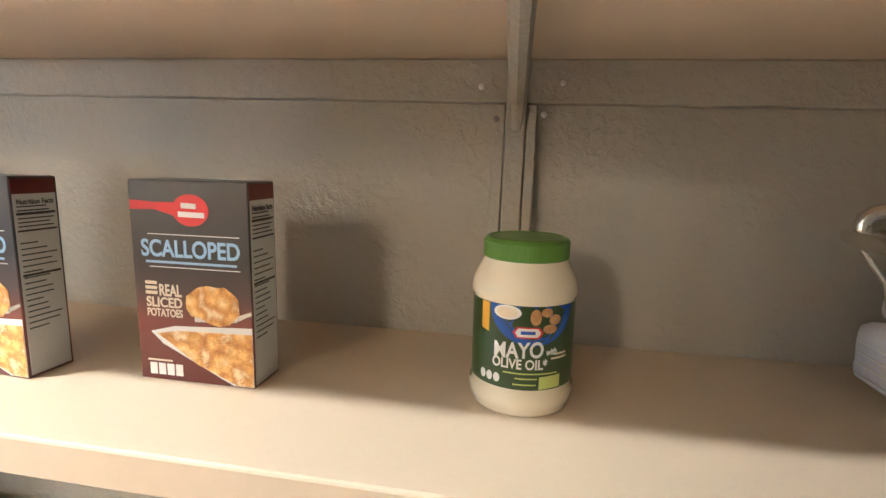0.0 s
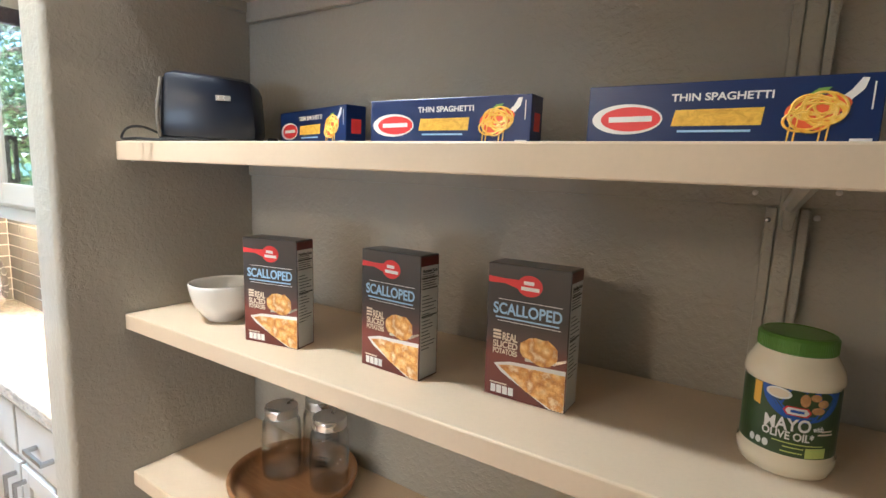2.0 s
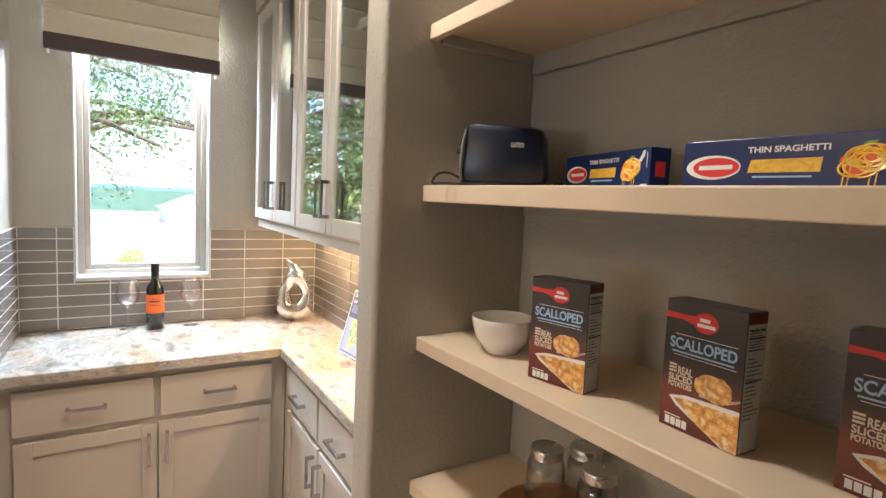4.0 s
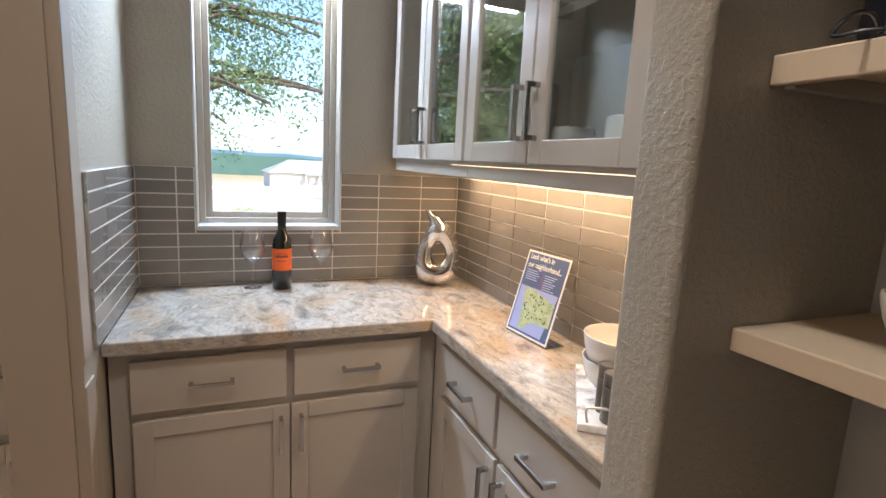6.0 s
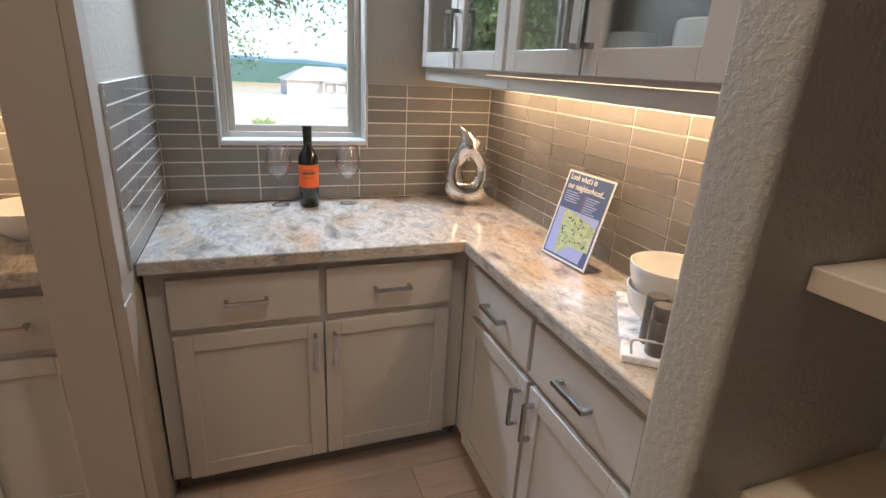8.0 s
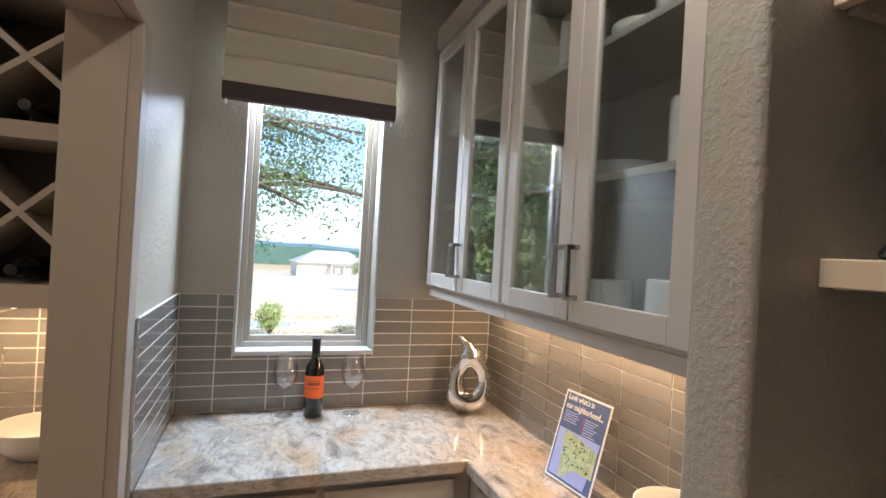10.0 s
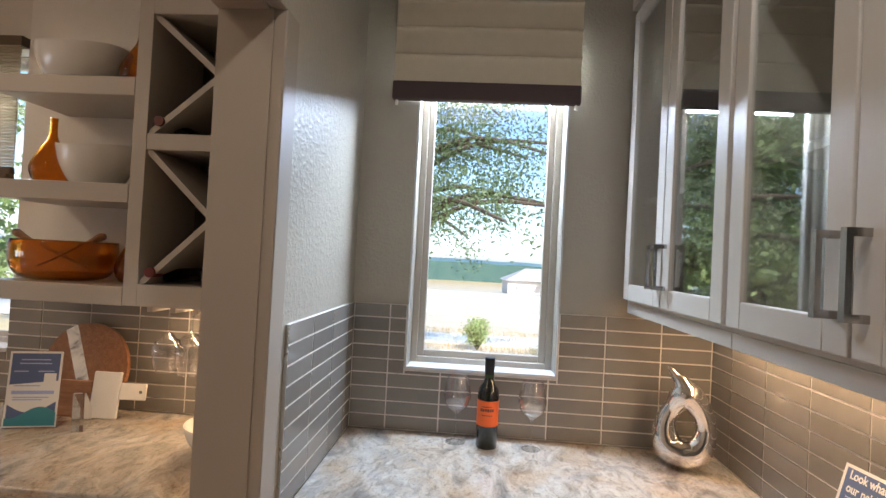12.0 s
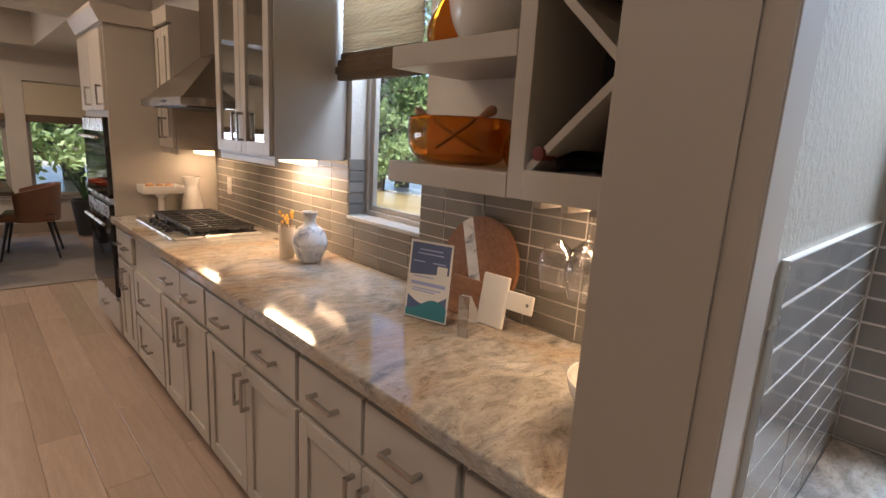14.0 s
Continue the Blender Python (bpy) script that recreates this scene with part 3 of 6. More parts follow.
def pantry_shelf(z, thick, tilt=0.0):
    th = thing("pantry_shelf", pose(PX, SF, z, 0, tilt, 0), "deep painted wooden pantry shelf on wall cleats", "shelf", "pantry shelves")
    lip, thick, d = thick, 0.018, PANTRY_N - SF - 0.002
    edge = [(0.0, -lip + 0.002), (0.0, -0.003), (0.001, -0.001), (0.003, 0.0), (d, 0.0), (d, -thick), (0.020, -thick), (0.020, -lip), (0.002, -lip)]
    part("board", moved(slab(edge, -2.62, -0.002), pose(0, 0, 0, 0, 0, 90)), M_SHELF, th)
    part("back_cleat", box(0.012, 2.62, PANTRY_N - SF - 0.020, PANTRY_N - SF - 0.002, -thick - 0.054, -thick, 0.003), M_WALL, th)
    part("side_cleat", box(0.003, 0.020, 0.03, PANTRY_N - SF - 0.022, -thick - 0.028, -thick, 0.002), M_WALL, th)
    # a steel standard and its sloping brace
    sx = 1.312
    back = PANTRY_N - SF - 0.0025
    part("standard", box(sx - 0.018, sx + 0.008, back - 0.024, back, -0.36, -thick - 0.001, 0.003), M_WALL, th)
    for a, b in ((-0.034, -0.019), (0.009, 0.022)):
        part("standard_flange", box(sx + a, sx + b, back - 0.022, back, -0.36, -thick - 0.056, 0.002), M_WALL, th)
    part("brace", tube([(sx - 0.005, back - 0.020, -thick - 0.085), (sx - 0.003, back - 0.045, -thick - 0.050), (sx + 0.010, 0.032, -thick - 0.012)], [0.008, 0.011, 0.011], 8), M_WALL, th, smooth=True)
    for dx, dz in ((-0.034, -0.035), (0.034, -0.03), (-0.020, -0.075), (0.020, -0.068)):
        part("screw", moved(lathe([(0, 0.003), (0.004, 0.002), (0.0045, 0)], 10), Matrix.Translation((sx + dx * 1.5, PANTRY_N - SF - 0.0235, -thick + dz)) @ pose(0, 0, 0, 90, 0, 0)), M_STEEL, th)
    return th


for z, th_ in UP:
    pantry_shelf(z, th_, -math.degrees(math.atan(SLOPE)) if z == UP[1][0] else 0.0)

# ---------- cabinets ----------


def pull(parent, length, m, vertical=False):
    """A square bar pull, its back at y 0, standing towards -y."""
    h = length / 2
    u = [(-h, 0), (-h, -0.034), (h, -0.034), (h, 0), (h - 0.012, 0), (h - 0.012, -0.025), (-h + 0.012, -0.025), (-h + 0.012, 0)]
    bm = moved(slab(u, -0.006, 0.006), pose(0, 0, 0, -90, 0, 0))
    if vertical:
        moved(bm, pose(0, 0, 0, 0, 90, 0))
    return part("handle", bm, M_PULL, parent, "brushed steel bar handle", matrix=m)


def shaker(parent, name, a, b, c, d, rail=0.055, flat=False, glass=False):
    """A front from x a to b and z c to d, its face at y -0.02; returns the part."""
    if flat:
        return part(name, box(a, b, -0.020, -0.001, c, d, 0.003), M_CAB, parent)
    if glass:
        ob = part(name, box(a + rail - 0.006, b - rail + 0.006, -0.0125, -0.0085, c + rail - 0.006, d - rail + 0.006), M_CABGLASS, parent, "clear glass door pane")
        ob.visible_shadow = False
    else:
        ob = part(name, box(a + rail - 0.004, b - rail + 0.004, -0.011, -0.002, c + rail - 0.004, d - rail + 0.004), M_CAB, parent)
    for n_, p, q in (("stile", a, a + rail), ("stile", b - rail, b)):
        part(n_, box(p, q, -0.020, -0.001, c, d, 0.0025), M_CAB, ob)
    for n_, p, q in (("rail", c, c + rail), ("rail", d - rail, d)):
        part(n_, box(a + rail, b - rail, -0.0198, -0.001, p, q, 0.0025), M_CAB, ob)
    return ob


def base_unit(m, width, depth, drawers, doors, label, group, stack=None):
    """A base cabinet in local x along its front, y into it. drawers, doors: (x from, x to, side of the handle)."""
    th = thing("base_cabinet", m, label, "cabinet", group)
    part("body", boxes((0, width, 0, depth, 0.095, 0.872), bevel=0.0), M_CAB, th)
    # the recess shade is put into the kick's dark grey
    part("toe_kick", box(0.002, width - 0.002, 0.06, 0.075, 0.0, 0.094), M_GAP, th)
    for a, b in drawers:
        f = shaker(th, "drawer_front", a, b, 0.672, 0.838, flat=True)
        pull(f, min(0.13, (b - a) * 0.42), Matrix.Translation(((a + b) / 2, -0.020, 0.755)))
    for a, b, side in doors:
        f = shaker(th, "door", a, b, 0.100, 0.645)
        pull(f, 0.125, Matrix.Translation((b - 0.03 if side > 0 else a + 0.03, -0.020, 0.545)), True)
    for a, b, c, d in stack or ():
        f = shaker(th, "drawer_front", a, b, c, d, flat=d - c < 0.2)
        pull(f, 0.13, Matrix.Translation(((a + b) / 2, -0.020, (c + d) / 2)))
    return th


base_unit(pose(0.60, 0.0, 0, 0, 0, 90), 1.035, 0.60, [(0.055, 0.503), (0.527, 0.972)], [(0.056, 0.514, 1), (0.519, 0.970, -1)],
          "greige painted base cabinet under the nook window", "nook base cabinets")
base_unit(pose(0.602, 1.038, 0, 0, 0, 0), 1.010, 0.318, [(0.094, 0.506), (0.526, 0.956)], [(0.102, 0.518, 1), (0.536, 0.951, -1)],
          "shallow greige painted base cabinet below wall cabinets", "nook base cabinets")


def worktop(name, outline, label):
    bm = bmesh.new()
    lo, hi = ([bm.verts.new((x, y, z)) for x, y in outline] for z in (CT - 0.040, CT))
    n = len(outline)
    for i in range(n):
        bm.faces.new((lo[i], lo[(i + 1) % n], hi[(i + 1) % n], hi[i]))
    bm.faces.new(list(reversed(lo)))
    bm.faces.new(hi)
    bmesh.ops.recalc_face_normals(bm, faces=bm.faces)
    es = [e for e in bm.edges if all(abs(v.co.z - CT) < 1e-5 for v in e.verts)]
    bmesh.ops.bevel(bm, geom=es, offset=0.007, segments=3, affect="EDGES", profile=0.5)
    return tagged(mesh_ob(name, bm, M_GRANITE), label, "worktop", kind="")


worktop("worktop", [(-0.002, -0.002), (0.652, -0.002), (0.656, 0.997), (1.614, 0.997), (1.614, NOOK_N + 0.006), (-0.002, NOOK_N + 0.006)], "polished beige and grey granite worktop, L-shaped")
worktop("worktop", [(-0.002, -3.652), (0.672, -3.652), (0.672, SY0 - 0.002), (-0.002, SY0 - 0.002)], "long polished golden-beige granite kitchen worktop")

# nook wall cabinets: two double-door units with glass
UF = 1.014            # front of the carcase


def wall_unit(m, width, doors, z0, z1, depth, label, group, valance=0.03, shelves=(), crown=True):
    th = thing("wall_cabinet", m, label, "cabinet", group)
    t = 0.018
    for n_, row in (("side", (0, t, 0, depth, z0, z1)), ("side", (width - t, width, 0, depth, z0, z1)), ("bottom", (t, width - t, 0, depth, z0, z0 + t)), ("top", (t, width - t, 0, depth, z1 - t, z1)),
                    ("back", (t, width - t, depth - 0.012, depth, z0 + t, z1 - t)), ("face_stile", (t, 0.03, 0.0005, 0.02, z0 + t, z1 - t)), ("face_stile", (width - 0.03, width - t, 0.0005, 0.02, z0 + t, z1 - t))):
        part(n_, box(*row), M_CAB, th)
    for s in shelves:
        part("shelf", box(t, width - t, 0.035, depth - 0.013, s - 0.02, s, 0.002), M_CAB, th)
    part("light_valance", box(0.0, width, 0.0, 0.02, z0 - valance, z0 - 0.001, 0.002), M_CAB, th)
    for a, b, side in doors:
        f = shaker(th, "door", a, b, z0 + 0.012, z1 - 0.02, glass=True)
        pull(f, 0.13, Matrix.Translation((b - 0.028 if side > 0 else a + 0.028, -0.020, z0 + 0.13)), True)
    if crown:
        part("crown", slab([(0.0, z1), (0.0, z1 + 0.0), (width, z1), (width, z1 + 0.09), (0.0, z1 + 0.09)], -0.028, depth), M_CAB, th)
    return th


wall_unit(pose(0.090, UF, 0), 0.751, [(0.012, 0.373, 1), (0.379, 0.742, -1)], 1.462, 2.52, NOOK_N - UF + 0.006, "greige wall cabinet with two glazed doors", "nook wall cabinets", shelves=(1.83, 2.16), valance=0.037)
wall_unit(pose(0.843, UF, 0), 0.770, [(0.010, 0.365, 1), (0.371, 0.740, -1)], 1.462, 2.52, NOOK_N - UF + 0.006, "greige wall cabinet with two glazed doors and dishes", "nook wall cabinets", shelves=(1.83, 2.16), valance=0.037)
tagged(mesh_ob("undercabinet_strip", box(0.17, 1.57, 1.248, 1.292, 1.453, 1.461, 0.002), M_STRIP), "slim warm light strip below the wall cabinets", "light")

# ---------- kitchen run ----------
units = [(-0.507, -0.172, 1), (-1.221, -0.507, 2), (-2.032, -1.221, 2), (-2.70, -2.032, 2), (-3.26, -2.70, 0), (-3.652, -3.26, 2)]
for a, b, n in units:
    w = b - a
    m = pose(0.628, a, 0, 0, 0, 90)
    lab = "greige painted kitchen base cabinet with bar pulls"
    if n == 0:
        base_unit(m, w - 0.002, 0.62, [], [], "greige kitchen base cabinet with wide drawers", "kitchen base cabinets",
                  [(0.012, w - 0.012, 0.395, 0.645), (0.012, w - 0.012, 0.105, 0.372)])
    elif n == 1:
        base_unit(m, w - 0.002, 0.62, [(0.012, w - 0.014)], [(0.012, w - 0.014, 1)], lab, "kitchen base cabinets")
    else:
        h = w / 2
        base_unit(m, w - 0.002, 0.62, [(0.012, h - 0.008), (h + 0.008, w - 0.012)], [(0.012, h - 0.003, 1), (h + 0.003, w - 0.012, -1)], lab, "kitchen base cabinets")
wall_unit(pose(0.350, -2.61, 0, 0, 0, 90), 0.62, [(0.010, 0.308, 1), (0.312, 0.610, -1)], 1.385, 2.50, 0.355, "greige kitchen wall cabinet with two glazed doors", "kitchen wall cabinets", shelves=(1.75, 2.10))
wall_unit(pose(0.345, -3.652, 0, 0, 0, 90), 0.30, [(0.006, 0.148, 1), (0.152, 0.294, -1)], 1.355, 2.10, 0.355, "narrow greige wall cabinet with glazed doors", "kitchen wall cabinets", shelves=(1.6, 1.85))
for a, b, z in ((-2.58, -2.04, 1.352), (-3.63, -3.36, 1.322)):
    tagged(mesh_ob("undercabinet_strip", box(0.12, 0.16, a, b, z + 0.003, z + 0.031), M_STRIP), "slim warm light strip below a kitchen cabinet", "light", "kitchen light strips")


def oven_tower():
    th = thing("oven_tower", pose(0, -4.40, 0), "tall greige cabinet with built-in ovens", "cabinet")
    part("body", box(0.0, 0.64, 0, 0.745, 0.095, 2.08, 0.002), M_CAB, th)
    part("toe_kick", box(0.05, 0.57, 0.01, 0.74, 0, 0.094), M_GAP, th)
    part("crown", slab([(0, 2.08), (0.66, 2.08), (0.70, 2.16), (0.70, 2.18), (0, 2.18)], -0.03, 0.775), M_CAB, th)
    for a, b in ((0.012, 0.368), (0.376, 0.733)):
        d = part("door", boxes((0.64, 0.66, a, b, 1.57, 2.05), bevel=0.003), M_CAB, th)
        part("handle", boxes((0.684, 0.694, b - 0.04, b - 0.028, 1.60, 1.72), (0.66, 0.69, b - 0.04, b - 0.028, 1.60, 1.612), (0.66, 0.69, b - 0.04, b - 0.028, 1.708, 1.72)), M_STEEL, d)
    for z0, z1, n in ((1.02, 1.53, "microwave_oven"), (0.36, 0.98, "wall_oven")):
        o = part(n, box(0.60, 0.668, 0.03, 0.715, z0, z1, 0.004), M_BLACKGLOSS, th, "black glass built-in oven front")
        part("control_panel", box(0.668, 0.672, 0.04, 0.705, z1 - 0.09, z1 - 0.01, 0.002), M_STEEL, o)
        part("handle", moved(tube([(0.70, 0.08, z1 - 0.13), (0.70, 0.665, z1 - 0.13)], 0.011), Matrix()), M_STEEL, o)
        part("trim", boxes((0.664, 0.671, 0.03, 0.715, z0 - 0.012, z0 + 0.004)), M_STEEL, o)
    d = part("drawer_front", box(0.64, 0.66, 0.012, 0.733, 0.11, 0.33, 0.003), M_CAB, th)
    part("handle", boxes((0.684, 0.694, 0.30, 0.44, 0.24, 0.252), (0.66, 0.69, 0.30, 0.312, 0.24, 0.252), (0.66, 0.69, 0.428, 0.44, 0.24, 0.252)), M_STEEL, d)


oven_tower()


def range_hood():
    th = thing("range_hood", pose(0, -3.065, 1.606), "brushed stainless steel chimney range hood", "hood")
    part("lip", box(0.0, 0.51, -0.375, 0.375, 0.0, 0.042, 0.003), M_HOOD, th)
    bm = bmesh.new()
    lo = [bm.verts.new(p) for p in ((0.0, -0.37, 0.042), (0.50, -0.37, 0.042), (0.50, 0.37, 0.042), (0.0, 0.37, 0.042))]
    hi = [bm.verts.new(p) for p in ((0.0, -0.13, 0.30), (0.24, -0.13, 0.30), (0.24, 0.13, 0.30), (0.0, 0.13, 0.30))]
    for i in range(4):
        j = (i + 1) % 4
        bm.faces.new((lo[i], lo[j], hi[j], hi[i]))
    bm.faces.new(hi)
    part("canopy", bm, M_HOOD, th)
    part("chimney", box(0.0, 0.24, -0.128, 0.128, 0.30, 1.21, 0.003), M_HOOD, th)
    part("filter", box(0.04, 0.46, -0.30, 0.30, -0.006, -0.001), M_BLACK, th)
    for k in range(3):
        part("button", box(0.510, 0.513, 0.05 + k * 0.03, 0.062 + k * 0.03, 0.016, 0.028), M_BLACK, th)


range_hood()


def cooktop():
    th = thing("cooktop", pose(0.345, -3.068, CT), "black gas cooktop with cast-iron grates and steel trim", "cooktop")
    part("tray", box(-0.245, 0.235, -0.37, 0.37, 0.0005, 0.014, 0.004), M_STEEL, th)
    part("glass_top", box(-0.225, 0.150, -0.35, 0.35, 0.0145, 0.019, 0.002), M_BLACKGLOSS, th)
    for gy in (-0.235, 0.0, 0.235):
        bm = bmesh.new()
        for k in (-0.105, -0.035, 0.035, 0.105):
            add_box(bm, -0.21, 0.135, gy + k - 0.006, gy + k + 0.006, 0.040, 0.056)
        for k in (-0.205, -0.09, 0.02, 0.128):
            add_box(bm, k - 0.006, k + 0.006, gy - 0.110, gy + 0.110, 0.038, 0.0535)
        for k in (-0.20, 0.125):
            for j in (-0.10, 0.10):
                add_box(bm, k - 0.008, k + 0.008, gy + j - 0.008, gy + j + 0.008, 0.019, 0.039)
        part("grate", bm, M_IRON, th)
    for bx, by in ((-0.12, -0.235), (0.05, -0.235), (-0.04, 0.0), (-0.12, 0.235), (0.05, 0.235)):
        part("burner", moved(lathe([(0, 0.034), (0.03, 0.033), (0.032, 0.026), (0.045, 0.024), (0.046, 0.019)], 20), Matrix.Translation((bx, by, 0))), M_IRON, th)
    for k in range(5):
        part("knob", moved(lathe([(0, 0.04), (0.016, 0.039), (0.018, 0.016), (0.02, 0.0145)], 18), Matrix.Translation((0.192, -0.16 + 0.08 * k, 0))), M_BLACK, th)


cooktop()


def wine_rack():
    th = thing("wine_rack", pose(0, -0.712, 0), "greige built-in wine rack with crossed dividers", "shelf")
    w, t = 0.545, 0.05
    for n_, row in (("side", (0.0, 0.33, 0, t, 1.372, 2.42)), ("side", (0.0, 0.33, w - 0.02, w, 1.372, 2.42)), ("bottom", (0.0, 0.33, t, w - 0.02, 1.372, 1.446)),
                    ("middle_rail", (0.0, 0.328, t, w - 0.02, 1.90, 1.955)), ("top", (0.0, 0.33, t, w - 0.02, 2.36, 2.42))):
        part(n_, box(*row, bevel=0.0015), M_CAB, th)
    # back panel in a much darker tone than the rack's paint
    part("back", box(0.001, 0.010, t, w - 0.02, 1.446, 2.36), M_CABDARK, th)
    part("crown", slab([(0, 2.42), (0.335, 2.42), (0.36, 2.49), (0, 2.49)], -0.01, w), M_CAB, th)
    for z0, z1 in ((1.446, 1.90), (1.955, 2.36)):
        for s in (1, -1):
            a, b = (z0, z1) if s > 0 else (z1, z0)
            d = Vector((w - 0.02 - t, b - a))
            nrm = Vector((-d.y, d.x)).normalized() * 0.010
            lo, hi = Vector((t, a)), Vector((w - 0.02, b))
            xx = 0.318 if s > 0 else 0.316
            bm = bmesh.new()
            q = [lo + nrm, lo - nrm, hi - nrm, hi + nrm]
            va, vb = ([bm.verts.new((x, p.x, p.y)) for p in q] for x in (0.012, xx))
            bm.faces.new(va)
            bm.faces.new(vb)
            for i in range(4):
                bm.faces.new((va[i], va[(i + 1) % 4], vb[(i + 1) % 4], vb[i]))
            bmesh.ops.recalc_face_normals(bm, faces=bm.faces)
            part("divider", bm, M_CAB, th)
    part("stemware_rail", boxes((0.10, 0.30, 0.07, 0.09, 1.352, 1.372), (0.10, 0.30, 0.15, 0.17, 1.352, 1.372), (0.10, 0.30, 0.23, 0.25, 1.352, 1.372)), M_CAB, th)
    return th


wine_rack()
BOTTLE = [(0.0, 0.0), (0.034, 0.0), (0.037, 0.004), (0.037, 0.175), (0.034, 0.195), (0.018, 0.222), (0.0145, 0.235), (0.0145, 0.285), (0.0165, 0.288), (0.0165, 0.298), (0.0, 0.299)]
for y, z in ((-0.625, 1.485), (-0.43, 1.490), (-0.27, 1.487), (-0.625, 1.995), (-0.42, 2.005), (-0.29, 1.998)):
    th = thing("wine_bottle", pose(0.03, y, z + (0.0 if y > -0.6 else 0.002), 0, 90, 0), "dark wine bottle lying in the rack", "bottle", "bottles in the rack")
    part("glass", lathe(BOTTLE, 20), M_BOTTLE, th, smooth=True)
    part("capsule", lathe([(0.0172, 0.245), (0.0172, 0.2985), (0.0, 0.3005)], 20), M_MAROON if y < -0.6 else M_BLACK, th, smooth=True)
for z in (1.37, 1.717, 2.080):
    tagged(mesh_ob("floating_shelf", box(0.0, 0.33, -1.212, -0.714, z, z + 0.064, 0.003), M_CAB), "thick greige floating shelf beside the wine rack", "shelf", "floating shelves")
part("shelf_end_panel", box(0.0, 0.012, -1.40, -0.714, 1.434, 2.6, 0.0), M_WHITEPAINT, wall_w)

# ---------- fittings ----------


def can_light(x, y, z):
    th = thing("ceiling_lamp", pose(x, y, z + 0.025 if z > 2.75 else z + 0.025), "round recessed ceiling lamp with a white rim", "ceiling lamp", "recessed ceiling lamps")
    part("rim", lathe([(0.062, -0.004), (0.085, -0.006), (0.088, -0.001), (0.062, -0.001), (0.062, -0.004)], 32), M_WHITEPAINT, th, smooth=True)
    part("lens", lathe([(0, -0.0025), (0.061, -0.0025)], 32), M_LENS, th)


for cx, cy, cz, watts in CANS:
    can_light(cx, cy, cz)


def roman_blind():
    th = thing("roman_blind", pose(0.0, 0.118, 0), "cream linen roman blind with a dark band", "blind")
    w, top, low = 0.70, 2.80, 2.25
    ctrl = [(0.055, top), (0.057, 2.70)]
    for z in (2.665, 2.56, 2.455, 2.35):
        ctrl += [(0.060, z + 0.012), (0.070, z + 0.001), (0.058, z - 0.006), (0.058, z - 0.05)]
    ctrl += [(0.062, low)]
    bm = bmesh.new()
    cols = 14
    pts = smooth_path(ctrl, 4)
    grid = [[bm.verts.new((x + 0.0025 * math.sin(5.1 * u / cols * math.pi + z * 9) * (z - low) * 0.6 + noise.noise((u * 0.9, z * 9, 3)) * 0.002, w * u / cols, z)) for u in range(cols + 1)] for x, z in pts]
    back = [[bm.verts.new((0.035, w * u / cols, z)) for u in range(cols + 1)] for x, z in (pts[0], pts[-1])]
    for a, b in zip(grid, grid[1:]):
        for i in range(cols):
            bm.faces.new((a[i], b[i], b[i + 1], a[i + 1]))
    for i in range(cols):
        bm.faces.new((grid[0][i], grid[0][i + 1], back[0][i + 1], back[0][i]))
        bm.faces.new((back[0][i], back[0][i + 1], back[1][i + 1], back[1][i]))
    for side in (0, cols):
        bm.faces.new([g[side] for g in grid] + [back[1][side], back[0][side]])
    part("fabric", bm, M_CLOTH, th, smooth=True)
    part("band", box(0.030, 0.066, -0.004, w + 0.004, 2.182, 2.252, 0.006), M_CLOTHDARK, th, "dark brown fabric band")
    part("headrail", box(T + 0.001, 0.052, 0.004, w - 0.004, 2.765, 2.805, 0.003), M_CLOTH, th)
    for y in (0.012, w - 0.012):
        part("cord_weight", moved(lathe([(0, 0), (0.006, 0.003), (0.006, 0.018), (0, 0.022)], 10), Matrix.Translation((0.048, y, 2.161))), M_WHITEPAINT, th, smooth=True)


roman_blind()


def bamboo_blind():
    th = thing("woven_blind", pose(0.0, -1.97, 0), "woven bamboo roman shade, half raised", "blind")
    w = 0.55
    for k in range(44):
        z = 1.86 + k * 0.0115
        part("slat", tube([(0.030 + 0.002 * math.sin(k * 2.1), 0.0, z), (0.031 + 0.002 * math.sin(k * 1.3), w * 0.5, z + 0.001 * math.sin(k)), (0.030, w, z)], 0.0058, 5), M_BAMBOO, th)
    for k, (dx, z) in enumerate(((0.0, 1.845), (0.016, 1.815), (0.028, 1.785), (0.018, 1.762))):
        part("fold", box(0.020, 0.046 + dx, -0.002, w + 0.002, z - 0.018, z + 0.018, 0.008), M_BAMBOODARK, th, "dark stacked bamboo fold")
    part("headrail", box(T + 0.001, 0.03, 0, w, 2.36, 2.40), M_BAMBOODARK, th)


bamboo_blind()


def dining_shade(w):
    th = thing("roller_blind", pose((w[0] + w[1]) / 2, DY, 0), "pale translucent roman shade, half raised", "blind", "dining shades")
    h = (w[1] - w[0]) / 2 - 0.005
    part("fabric", boxes((-h, h, 0.004, 0.012, 1.53, 1.93), bevel=0.001), M_CLOTH, th)
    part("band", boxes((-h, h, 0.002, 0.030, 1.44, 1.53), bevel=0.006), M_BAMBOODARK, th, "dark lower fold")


for w in DWINS:
    dining_shade(w)


def outlet(m):
    th = thing("outlet", m, "white electrical outlet plate on tile", "outlet", "outlets")
    part("plate", box(-0.035, 0.035, -0.006, 0, -0.057, 0.057, 0.003), M_WHITEPAINT, th)
    for z in (-0.022, 0.022):
        part("socket", box(-0.014, 0.014, -0.0075, -0.006, z - 0.014, z + 0.014, 0.001), M_WHITE, th)


